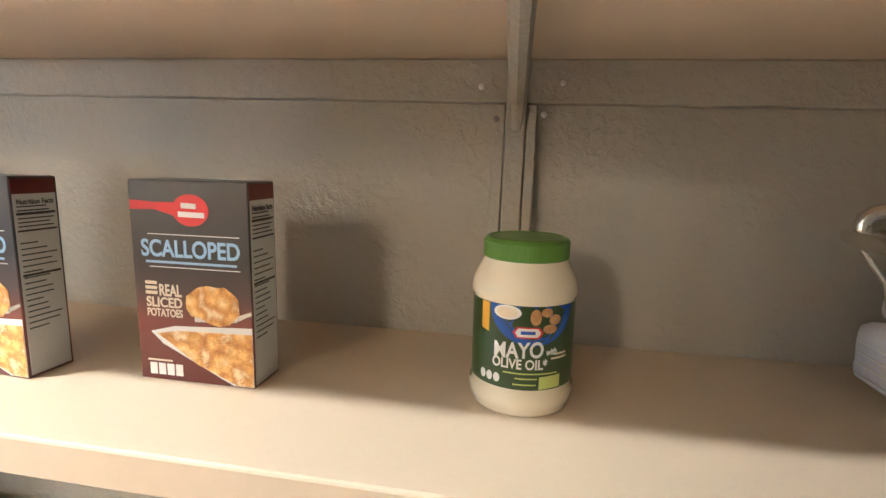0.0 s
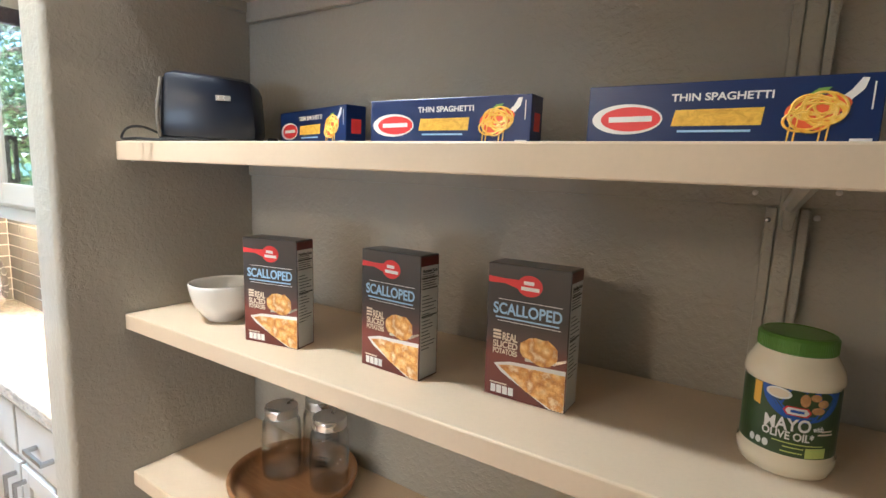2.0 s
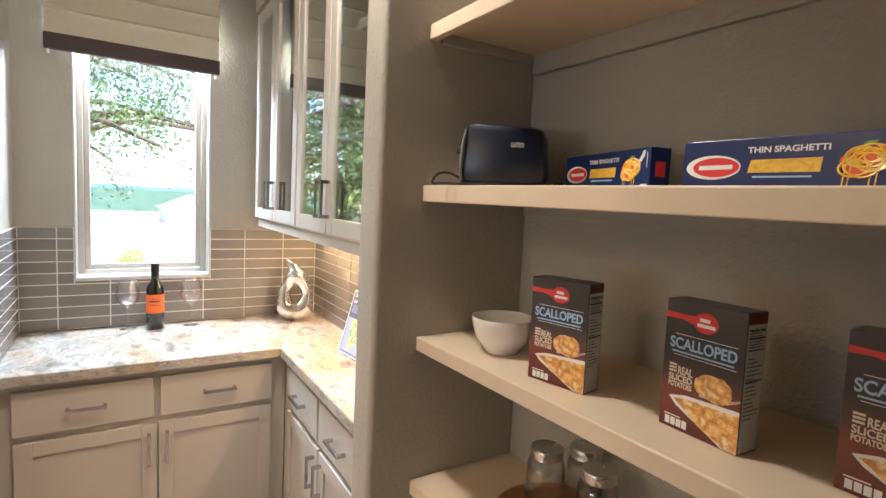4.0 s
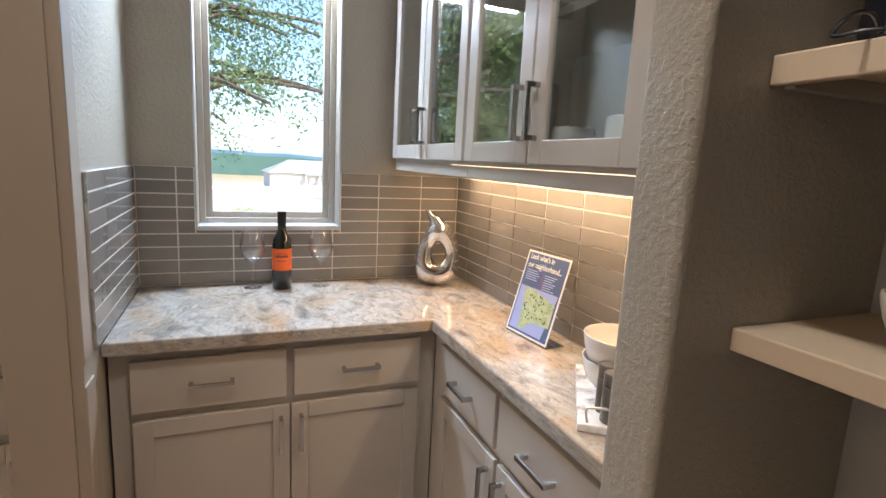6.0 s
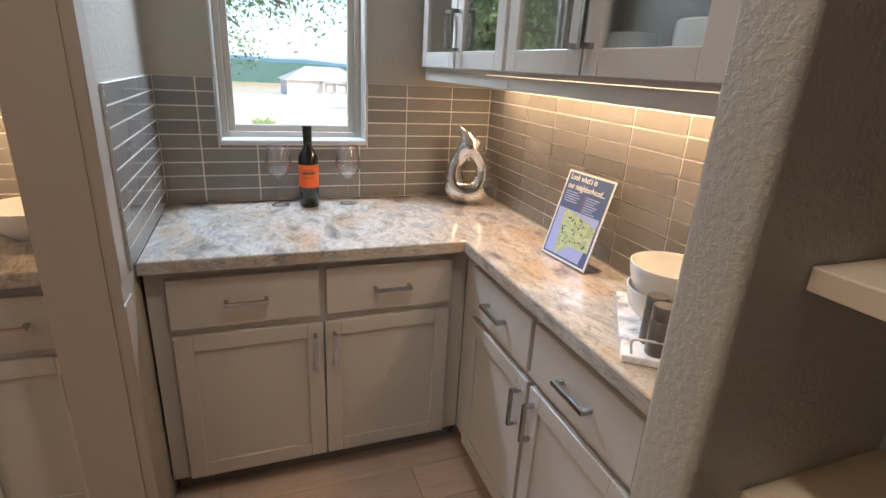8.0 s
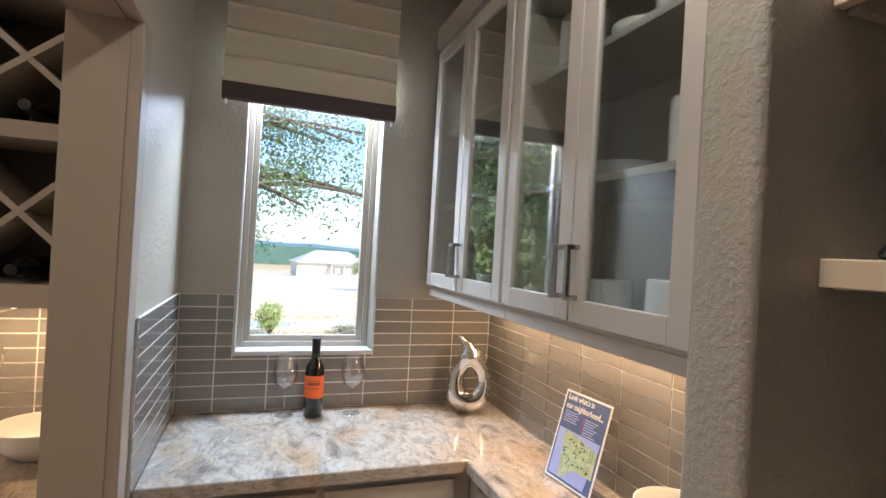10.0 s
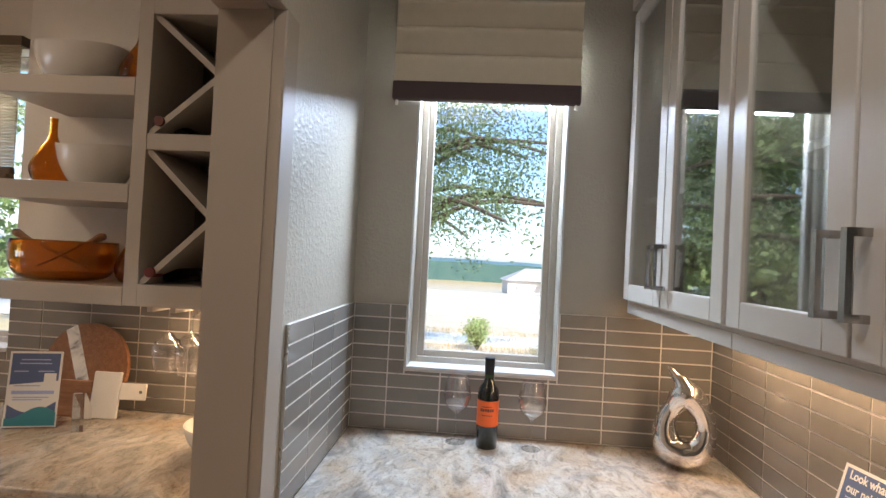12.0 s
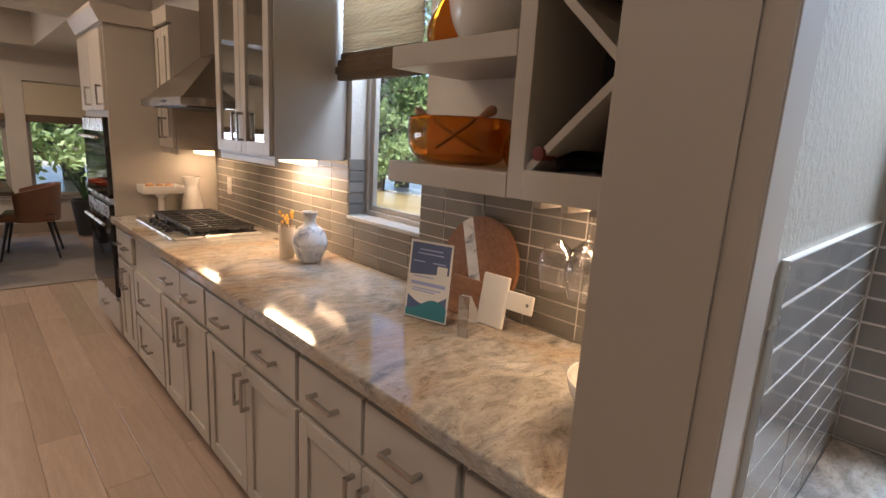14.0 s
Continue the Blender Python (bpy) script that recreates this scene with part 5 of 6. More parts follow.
def swan_vase():
    th = thing("silver_vase", pose(0.175, 1.19, CT, 0, 0, 63), "silvered ceramic teardrop vase with an open centre", "vase")
    ring = [(0.004, 0.246, 0.050), (-0.030, 0.205, 0.031), (-0.050, 0.160, 0.033), (-0.054, 0.112, 0.042), (-0.040, 0.070, 0.050), (0.000, 0.052, 0.052),
            (0.044, 0.066, 0.047), (0.066, 0.103, 0.038), (0.071, 0.148, 0.031), (0.062, 0.192, 0.034), (0.036, 0.230, 0.043)]
    pts = smooth_path(ring, 6, True)
    bm = tube([(x, 0, z) for x, z, r in pts], [r for *_, r in pts], 24, True)
    pts = smooth_path([(0.008, 0.258, 0.046), (-0.008, 0.288, 0.031), (-0.026, 0.308, 0.017), (-0.040, 0.326, 0.010), (-0.052, 0.338, 0.005)], 5)
    tube([(x, 0, z) for x, z, r in pts], [r for *_, r in pts], 24, False, bm)
    for v in bm.verts:
        v.co.y *= 0.85
        v.co.z = max(v.co.z, 0.0005)
    part("body", bm, M_CHROME, th, smooth=True)


swan_vase()


def acrylic_stand(name, m, w, h, label, tip=-16):
    """A sloped clear stand: the sheet leans back; local x along the foot, the face to -y."""
    th = thing(name, m, label, "sign")
    lean = pose(0, 0, 0, tip, 0, 0)
    part("front_sheet", box(-w / 2, w / 2, -0.0015, 0.0015, 0.003, h), M_ACRYLIC, th, matrix=lean)
    part("foot", box(-w / 2, w / 2, 0.0, 0.075, 0.0, 0.003), M_ACRYLIC, th)
    insert = part("insert", box(-w / 2 + 0.002, w / 2 - 0.002, -0.0030, -0.0018, 0.005, h - 0.002), M_PWHITE, th, matrix=lean)
    part("blue_field", box(-w / 2 + 0.009, w / 2 - 0.009, -0.00315, -0.0030, 0.012, h - 0.009), M_SIGNBLUE, insert)
    return th, insert


def nook_sign():
    w, h = 0.214, 0.288
    th, ins = acrylic_stand("neighbourhood_sign", pose(0.912, 1.222, CT, 0, 0, 6), w, h, "blue community map leaflet in an acrylic stand")
    Y = -0.0032

    def p(name, outline, mat, lift=0.0003, y=Y):
        return part(name, slab(outline, y - lift, y), mat, ins)

    p("pale_field", [(-0.092, 0.018), (0.070, 0.018), (0.092, 0.150), (0.092, 0.165), (-0.092, 0.165)], M_SIGNPALE)
    p("map_area", [(-0.065, 0.165), (-0.020, 0.160), (0.090, 0.135), (0.092, 0.060), (0.010, 0.058), (-0.012, 0.038), (-0.045, 0.018), (-0.052, 0.070)], M_MAP, 0.0003, Y - 0.0004)
    rnd = random.Random(9)
    for k in range(26):
        x, z = rnd.uniform(-0.050, 0.082), rnd.uniform(0.065, 0.152)
        p("map_marker", oval(x, z, 0.0033, 0.0033, 8), M_LABEL if k % 5 else M_LABELBLUE, 0.0003, Y - 0.0008)
    part("heading", moved(letters("Look what's in", 0.026, 0.120), Matrix.Translation((-0.088, Y - 0.0003, 0.258))), M_PWHITE, ins)
    part("heading", moved(letters("our neighborhood...", 0.026, 0.168), Matrix.Translation((-0.088, Y - 0.0003, 0.230))), M_PWHITE, ins)
    for k in range(7):
        z = 0.218 - k * 0.0075
        if k < 5:
            p("text_bar", [(-0.085, z), (-0.030 + 0.006 * (k % 3), z), (-0.030 + 0.006 * (k % 3), z + 0.003), (-0.085, z + 0.003)], M_SIGNPALE)
        p("text_bar", [(0.008, z - 0.004), (0.066 - 0.008 * (k % 3), z - 0.004), (0.066 - 0.008 * (k % 3), z - 0.001), (0.008, z - 0.001)], M_SIGNPALE)
        p("bullet", oval(0.001, z - 0.0025, 0.002, 0.002, 8), M_RED)


nook_sign()


def kitchen_sign():
    w, h = 0.168, 0.268
    th, ins = acrylic_stand("price_sign", pose(0.268, -1.066, CT, 0, 0, 106), w, h, "blue and white leaflet in a clear acrylic stand", -6)
    Y = -0.0032

    def p(name, outline, mat, y=Y):
        return part(name, slab(outline, y - 0.0003, y), mat, ins)

    e = w / 2 - 0.006
    p("white_field", [(-e, 0.075)] + [(-e + 2 * e * i / 12, 0.085 - 0.03 * math.sin(i / 12 * math.pi * 1.1)) for i in range(13)] + [(e, 0.165), (-e, 0.150)], M_PWHITE)
    p("teal_wave", [(-e, 0.010), (e, 0.010)] + [(e - 2 * e * i / 12, 0.055 + 0.02 * math.sin(i / 12 * math.pi * 1.6)) for i in range(13)], M_TEAL, Y - 0.0004)
    p("blue_bar", [(-e + 0.012, 0.118), (e - 0.012, 0.118), (e - 0.012, 0.130), (-e + 0.012, 0.130)], M_SIGNPALE, Y - 0.0004)
    for k, (z, a, b) in enumerate(((0.235, -0.045, 0.045), (0.222, -0.050, 0.050), (0.195, -0.065, -0.02), (0.195, 0.01, 0.06), (0.105, -0.06, 0.05), (0.097, -0.06, 0.03), (0.145, -0.06, 0.02))):
        p("text_bar", [(a, z), (b, z), (b, z + 0.004), (a, z + 0.004)], M_SIGNPALE, Y - 0.0004)
    p("photo", [(0.030, 0.150), (0.068, 0.150), (0.068, 0.190), (0.030, 0.190)], M_PWHITE, Y - 0.0008)


kitchen_sign()


def serving_board():
    th = thing("marble_board", pose(1.352, 1.178, CT, 0, 0, -36), "white marble serving board with a metal handle", "board")
    part("board", box(-0.175, 0.175, -0.065, 0.065, 0.0, 0.018, 0.003), M_MARBLE, th)
    part("handle", tube(smooth_path([(0.165, -0.045, 0.0185), (0.166, -0.048, 0.050), (0.166, -0.02, 0.054), (0.166, 0.020, 0.054), (0.165, 0.045, 0.050), (0.165, 0.045, 0.0185)], 4), 0.003, 8), M_STEEL, th, smooth=True)


serving_board()
b1 = soup_bowl("nested_bowl", pose(1.352, 1.215, CT + 0.019), 0.090, 0.085, "white ceramic bowl stacked on a marble board", "stacked bowls")
b2 = soup_bowl("nested_bowl", pose(1.354, 1.217, CT + 0.060), 0.094, 0.102, "white ceramic bowl resting in another bowl", "stacked bowls")
for x, y in ((1.428, 1.118), (1.472, 1.096)):
    th = thing("grinder", pose(x, y, CT + 0.019), "dark grey cylindrical spice grinder", "grinder", "spice grinders")
    part("body", lathe([(0, 0), (0.022, 0), (0.0235, 0.002), (0.0235, 0.078), (0.022, 0.080)], 28), M_GRINDER, th, smooth=True)
    part("cap", lathe([(0.0225, 0.0805), (0.0232, 0.083), (0.0232, 0.108), (0.021, 0.111), (0, 0.1115)], 28), M_GRINDER, th, smooth=True)

# dishes behind the cabinet glass


def crock(m, r, h, label, group):
    th = thing("crock", m, label, "jar", group)
    part("body", lathe(smooth_path([(0, 0), (r * 0.9, 0), (r, 0.01), (r, h * 0.9), (r * 0.97, h), (r * 0.90, h), (r * 0.9, h * 0.5), (0, h * 0.4)], 2), 36), M_WHITE, th, smooth=True)


for x, y, z, r, h in ((1.36, 1.19, 1.4805, 0.075, 0.105), (1.375, 1.20, 1.8305, 0.062, 0.165), (1.345, 1.19, 2.1605, 0.075, 0.135), (0.55, 1.19, 1.8305, 0.05, 0.12), (0.93, 1.20, 2.1605, 0.085, 0.19), (1.13, 1.18, 1.4805, 0.055, 0.09)):
    crock(pose(x, y, z), r, h, "white ceramic crock behind cabinet glass", "cabinet crocks")
for x, z in ((1.20, 2.1605), (0.66, 2.1605), (0.42, 1.4805)):
    soup_bowl("dish_bowl", pose(x, 1.17, z), 0.07, 0.06, "white bowl behind cabinet glass", "cabinet bowls")
for k in range(6):
    th = thing("plate", pose(1.135, 1.19, 1.8305 + k * 0.0085), "white plate in a stack behind glass", "plate", "stacked plates")
    part("plate", lathe([(0, 0), (0.05, 0), (0.09, 0.006), (0.092, 0.0072), (0.088, 0.0078), (0.05, 0.0035), (0, 0.0032)], 40), M_WHITE, th, smooth=True)

# ---------- on the kitchen shelves and worktop ----------


def amber_bottle(m, k=1.0):
    th = thing("amber_vase", m, "amber glass bottle vase with a thin neck", "vase", "amber vases")
    out = smooth_path([(0.030, 0.0), (0.050, 0.006), (0.066, 0.040), (0.064, 0.075), (0.040, 0.125), (0.018, 0.165), (0.0125, 0.20), (0.013, 0.245)], 4)
    inn = [(max(r - 0.004, 0.004), max(z, 0.006)) for r, z in reversed(out)]
    part("glass", lathe([(0, 0)] + [(r * k, z * k) for r, z in out] + [(r * k, z * k) for r, z in inn] + [(0, 0.006 * k)], 32), M_AMBER, th, smooth=True)
    return th


first = amber_bottle(pose(0.18, -1.125, 1.7845))
copy_thing(first, pose(0.18, -0.805, 2.1465))
copy_thing(first, pose(0.16, -0.790, 1.4345))


def oblong_bowl(m, rx, ry, h, label):
    th = thing("oblong_bowl", m, label, "bowl", "white shelf bowls")
    bm = lathe(smooth_path([(0, 0), (0.5, 0.0), (0.62, 0.04), (0.88, 0.5), (1.0, 1.0), (0.965, 1.0), (0.84, 0.5), (0.55, 0.09), (0, 0.07)], 3), 44)
    for v in bm.verts:
        v.co = Vector((v.co.x * rx, v.co.y * ry, v.co.z * h * (1 + 0.14 * (v.co.y) ** 2)))
    part("bowl", bm, M_WHITE, th, smooth=True)


oblong_bowl(pose(0.17, -0.955, 1.7845), 0.12, 0.135, 0.125, "white oblong ceramic bowl on a floating shelf")
oblong_bowl(pose(0.17, -1.035, 2.1465), 0.13, 0.165, 0.125, "large white ceramic bowl on the top shelf")


def amber_bowl():
    th = thing("amber_bowl", pose(0.175, -1.055, 1.4345), "large amber glass salad bowl with wooden servers", "bowl")
    bm = lathe(smooth_path([(0, 0), (0.09, 0.0), (0.135, 0.02), (0.155, 0.07), (0.155, 0.135), (0.151, 0.135), (0.150, 0.07), (0.130, 0.024), (0.085, 0.006), (0, 0.006)], 4), 44)
    for v in bm.verts:
        v.co.y *= 1.18
        v.co.x *= 0.92
    part("bowl", bm, M_AMBER, th, smooth=True)
    for s in (1, -1):
        part("server", tube(smooth_path([(0.0, -0.10 * s, 0.045), (0.02, 0.02 * s, 0.100), (0.03, 0.13 * s, 0.150), (0.03, 0.175 * s, 0.168)], 4), [0.006] * 8 + [0.009, 0.013, 0.016, 0.015, 0.009], 8), M_ACACIA, th, "carved wooden salad server", smooth=True)


amber_bowl()


def round_board():
    th = thing("round_board", pose(0.075, -1.04, CT, 0, -9, 0), "round acacia board with a white marble stripe", "board")
    R = 0.172
    for n_, a, b, mat in (("board", -R, -0.045, M_ACACIA), ("marble_stripe", -0.045, 0.005, M_MARBLE), ("board", 0.005, R, M_ACACIA)):
        pts = []
        for i in range(41):
            u = a + (b - a) * i / 40
            pts.append((u, math.sqrt(max(R * R - u * u, 0))))
        pts += [(u, -v) for u, v in reversed(pts)]
        seen_, out = set(), []
        for u, v in pts:
            if (round(u, 5), round(v, 5)) not in seen_:
                seen_.add((round(u, 5), round(v, 5)))
                out.append((u, v))
        bm = slab(out, -0.009, 0.009)
        part(n_, moved(bm, Matrix.Translation((0, 0, R)) @ pose(0, 0, 0, 0, 0, 90) @ pose(0, 0, 0, 0, -22, 0)), mat, th)


round_board()


def paddle_board(name, m, w, h, mat, label, hl=0.10):
    th = thing(name, m, label, "board", "cutting boards")
    part("board", box(-w / 2, w / 2, -0.007, 0.007, 0, h, 0.004), mat, th)
    hd = part("handle", box(w / 2 + 0.0005, w / 2 + hl, -0.0065, 0.0065, h * 0.42, h * 0.78, 0.004), mat, th)
    part("hole", moved(lathe([(0, 0.0), (0.006, 0.0)], 14), Matrix.Translation((w / 2 + hl - 0.018, -0.0068, h * 0.6)) @ pose(0, 0, 0, 90, 0, 0)), M_GAP, hd)
    return th


paddle_board("paddle_board", pose(0.118, -0.912, CT, -9, 0, 93), 0.105, 0.172, M_WHITEPAINT, "white cutting board with a short handle leaning on tile")
paddle_board("dark_board", pose(0.125, -1.075, CT, -10, 0, 92), 0.215, 0.135, M_ACACIA, "small brown wooden board leaning on tile", 0.02)


def crystal():
    th = thing("crystal_block", pose(0.235, -0.900, CT, 0, 0, 20), "clear slanted crystal award block", "ornament")
    part("block", slab([(-0.038, 0.001), (0.038, 0.001), (0.040, 0.135), (0.028, 0.135), (-0.036, 0.065)], -0.018, 0.018), M_CRYSTAL, th)


crystal()


def marble_jug():
    th = thing("marble_vase", pose(0.185, -1.985, CT), "white and grey marbled ceramic vase", "vase")
    part("body", lathe(smooth_path([(0, 0), (0.040, 0), (0.052, 0.012), (0.078, 0.070), (0.080, 0.105), (0.062, 0.150), (0.032, 0.175), (0.026, 0.200), (0.036, 0.232), (0.031, 0.232), (0.020, 0.20), (0.0, 0.19)], 3), 40), M_MARBLE, th, smooth=True)
    th = thing("amber_cup", pose(0.235, -2.115, CT), "small amber and gold glass tumbler", "vase")
    part("glass", lathe([(0, 0), (0.034, 0), (0.036, 0.05), (0.040, 0.150), (0.037, 0.150), (0.033, 0.01), (0, 0.01)], 28), M_CREAM, th, smooth=True)
    th = thing("dried_flowers", pose(0.235, -2.115, CT + 0.0105), "small bunch of dried gold flowers in a tumbler", "flowers")
    rnd = random.Random(11)
    for k in range(12):
        a, r = rnd.uniform(0, 6.28), rnd.uniform(0.005, 0.032)
        tip = (r * 1.3 * math.cos(a), r * 1.3 * math.sin(a), rnd.uniform(0.155, 0.21))
        st = part("stem", tube([(0, 0, 0.001), (tip[0] * 0.5, tip[1] * 0.5, 0.10), tip], 0.0012, 5), M_ACACIA, th)
        part("bloom", moved(lathe([(0, -0.010), (0.009, 0), (0.006, 0.008), (0, 0.011)], 8), Matrix.Translation(tip)), M_GOLDTAG, st)


marble_jug()


def pitcher():
    th = thing("pitcher", pose(0.205, -3.56, CT), "white ceramic pitcher beside the cooktop", "pitcher")
    part("body", lathe(smooth_path([(0, 0), (0.062, 0), (0.070, 0.02), (0.062, 0.10), (0.045, 0.17), (0.042, 0.20), (0.056, 0.25), (0.052, 0.25), (0.038, 0.20), (0, 0.15)], 3), 36), M_WHITE, th, smooth=True)
    part("handle", tube(smooth_path([(0.0, -0.05, 0.22), (0.0, -0.095, 0.21), (0.0, -0.10, 0.14), (0.0, -0.062, 0.08)], 5), 0.009, 10), M_WHITE, th, smooth=True)
    th = thing("pedestal_tray", pose(0.40, -3.545, CT), "square white pedestal dish holding fruit", "dish")
    part("dish", boxes((-0.12, 0.12, -0.085, 0.085, 0.155, 0.165), (-0.12, -0.11, -0.085, 0.085, 0.165, 0.205), (0.11, 0.12, -0.085, 0.085, 0.165, 0.205), (-0.11, 0.11, -0.085, -0.075, 0.165, 0.205), (-0.11, 0.11, 0.075, 0.085, 0.165, 0.205), bevel=0.002), M_WHITE, th)
    part("foot", lathe([(0, 0), (0.06, 0), (0.062, 0.006), (0.022, 0.03), (0.018, 0.12), (0.05, 0.155)], 28), M_WHITE, th, smooth=True)
    for x, y in ((-0.05, 0.0), (0.01, 0.02), (0.06, -0.02)):
        part("fruit", moved(lathe(smooth_path([(0, 0), (0.020, 0.006), (0.028, 0.026), (0.020, 0.046), (0, 0.050)], 3), 16), Matrix.Translation((x, y, 0.166))), M_ALMOND, th, smooth=True)


pitcher()
soup_bowl("serving_bowl", pose(0.33, -0.325, CT), 0.13, 0.095, "white serving bowl on the kitchen worktop")

# ---------- dining corner ----------
tagged(mesh_ob("rug", box(0.30, 4.2, -8.1, -5.60, 0.0005, 0.012, 0.004), M_RUG), "low grey-brown patterned wool rug", "rug")


def dining_table():
    th = thing("dining_table", pose(1.95, -6.95, 0.0125), "dark wooden dining table on a rug", "table")
    part("tabletop", box(-0.98, 0.98, -0.55, 0.55, 0.72, 0.76, 0.006), M_DARKWOOD, th)
    for x in (-0.72, 0.72):
        for y in (-0.38, 0.38):
            part("leg", box(x - 0.045, x + 0.045, y - 0.045, y + 0.045, 0, 0.72, 0.004), M_DARKWOOD, th)
    part("stretcher", box(-0.72, 0.72, -0.04, 0.04, 0.10, 0.17, 0.004), M_DARKWOOD, th)
    for k, y in enumerate((-0.2, 0.12)):
        t2 = thing("charger_plate", pose(1.95 - 0.78, -6.95 + y, 0.773), "terracotta charger plate set on the table", "plate", "place settings")
        part("plate", lathe([(0, 0), (0.10, 0), (0.16, 0.012), (0.16, 0.015), (0.10, 0.006), (0, 0.006)], 36), M_LEATHER, t2, smooth=True)
        part("bowl", lathe([(0, 0.007), (0.05, 0.007), (0.09, 0.05), (0.085, 0.05), (0.045, 0.012), (0, 0.012)], 30), M_TOMATO, t2, smooth=True)


dining_table()


def tub_chair(m):
    th = thing("dining_chair", m, "brown leather tub dining chair with slim dark legs", "chair", "dining chairs")
    part("seat", box(-0.24, 0.24, -0.24, 0.24, 0.40, 0.48, 0.03), M_LEATHER, th, smooth=True)
    n = 22
    bm = bmesh.new()
    rows = []
    for i in range(n + 1):
        a = math.radians(-20 + 220 * i / n)
        lift = 0.70 + 0.10 * math.sin(math.pi * i / n)
        rows.append([bm.verts.new((r * math.cos(a), r * math.sin(a), z)) for r, z in ((0.27, 0.40), (0.30, lift), (0.265, lift + 0.005), (0.235, 0.42))])
    for a, b in zip(rows, rows[1:]):
        for k in range(4):
            bm.faces.new((a[k], b[k], b[(k + 1) % 4], a[(k + 1) % 4]))
    bm.faces.new(rows[0])
    bm.faces.new(list(reversed(rows[-1])))
    bmesh.ops.recalc_face_normals(bm, faces=bm.faces)
    part("backrest", bm, M_LEATHER, th, smooth=True)
    for sx in (-1, 1):
        for sy in (-1, 1):
            part("leg", tube([(0.17 * sx, 0.17 * sy, 0.41), (0.25 * sx, 0.25 * sy, 0.0)], [0.020, 0.010], 10), M_BLACK, th, smooth=True)
    return th


first = tub_chair(pose(0.83, -6.93, 0.0125, 0, 0, 80))
copy_thing(first, pose(1.45, -6.12, 0.0125, 0, 0, 175))
copy_thing(first, pose(1.45, -7.80, 0.0125, 0, 0, 5))


def agave():
    th = thing("potted_plant", pose(0.16, -8.02, 0.0125), "spiky green plant in a tall dark planter", "plant")
    part("planter", lathe([(0, 0), (0.11, 0), (0.16, 0.44), (0.16, 0.46), (0.145, 0.46), (0.14, 0.42), (0, 0.42)], 32), M_POT, th, smooth=True)
    rnd = random.Random(4)
    for k in range(16):
        a, reach, up = rnd.uniform(0, 6.28), rnd.uniform(0.12, 0.36), rnd.uniform(0.30, 0.62)
        c, s = math.cos(a), math.sin(a)
        bm = bmesh.new()
        prev = None
        for i in range(7):
            t = i / 6
            p = Vector((c * reach * t ** 1.4, s * reach * t ** 1.4, 0.42 + up * t - 0.12 * reach * t * t))
            w = 0.022 * (1 - t) ** 0.6 + 0.001
            q = [bm.verts.new(p + Vector((-s, c, 0)) * w), bm.verts.new(p - Vector((0, 0, 0.006 * (1 - t)))), bm.verts.new(p - Vector((-s, c, 0)) * w)]
            if prev:
                bm.faces.new((prev[0], prev[1], q[1], q[0]))
                bm.faces.new((prev[1], prev[2], q[2], q[1]))
            prev = q
        part("leaf", bm, M_AGAVE, th)


agave()

# ---------- outdoors ----------


bm = bmesh.new()
xs = [40, 8, 0, -4, -8, -14, -24, -40, -70, -110, -170, -400, -1500, -3500]
ys = [-3500, -400, -120, -60, -30, -15, -6, 0, 6, 15, 30, 60, 120, 400, 3500]
grid = [[bm.verts.new((x, y, (-0.49 if x > -8 else 0.0485 * max(x, -170) - 0.10) + 0.05 * noise.noise((x * 0.1, y * 0.1, 0)))) for y in ys] for x in xs]
for a, b in zip(grid, grid[1:]):
    for i in range(len(ys) - 1):
        bm.faces.new((a[i], a[i + 1], b[i + 1], b[i]))
tagged(mesh_ob("ground", bm, M_GRASS), "pale dry grass field sloping away", "ground", kind="structure")


def strip(name, x0, x1, dx, mat, label, category, lift):
    """A flat band across the field, from y -60 to 60, its course bending by dx."""
    bm = bmesh.new()
    prev = None
    for k in range(41):
        y = -60 + 3 * k
        w = dx * math.sin(y * 0.05) + 0.25 * noise.noise((y * 0.3, x0, 0))
        q = [bm.verts.new((x + w, y, 0.0485 * (x + w) - 0.10 + z)) for x, z in ((x0, -0.2), (x0, lift), (x1, lift), (x1, -0.2))]
        if prev:
            for i in range(3):
                bm.faces.new((prev[i], q[i], q[i + 1], prev[i + 1]))
        prev = q
    return structure(name, bm, mat, label, category)


strip("road", -11.4, -14.0, 0.4, M_ROAD, "pale gravel road across the dry field", "road", 0.045)
strip("path", -24.5, -27.5, 2.0, M_ROAD, "pale worn track in the dry field", "path", 0.05)
strip("far_road", -66.0, -96.0, 3.0, M_ROAD, "pale road in front of the far house", "road", 0.06)


def hills():
    bm = bmesh.new()
    prev = None
    for i in range(81):
        a = math.radians(70 + 220 * i / 80)
        r = 230
        top = 0.6 + 3.0 * noise.noise((i * 0.11, 2, 0)) + 1.0 * noise.noise((i * 0.7, 7, 0))
        p = [bm.verts.new((r * k * math.cos(a), r * k * math.sin(a), z)) for k, z in ((1.0, -12), (1.04, top * 0.7 - 1.0), (1.1, top), (1.2, -16))]
        if prev:
            for k in range(3):
                bm.faces.new((prev[k], p[k], p[k + 1], prev[k + 1]))
        prev = p
    tagged(mesh_ob("backdrop_hills", bm, M_HILL, smooth=True), "low wooded hills on the horizon", "backdrop", kind="structure")


hills()


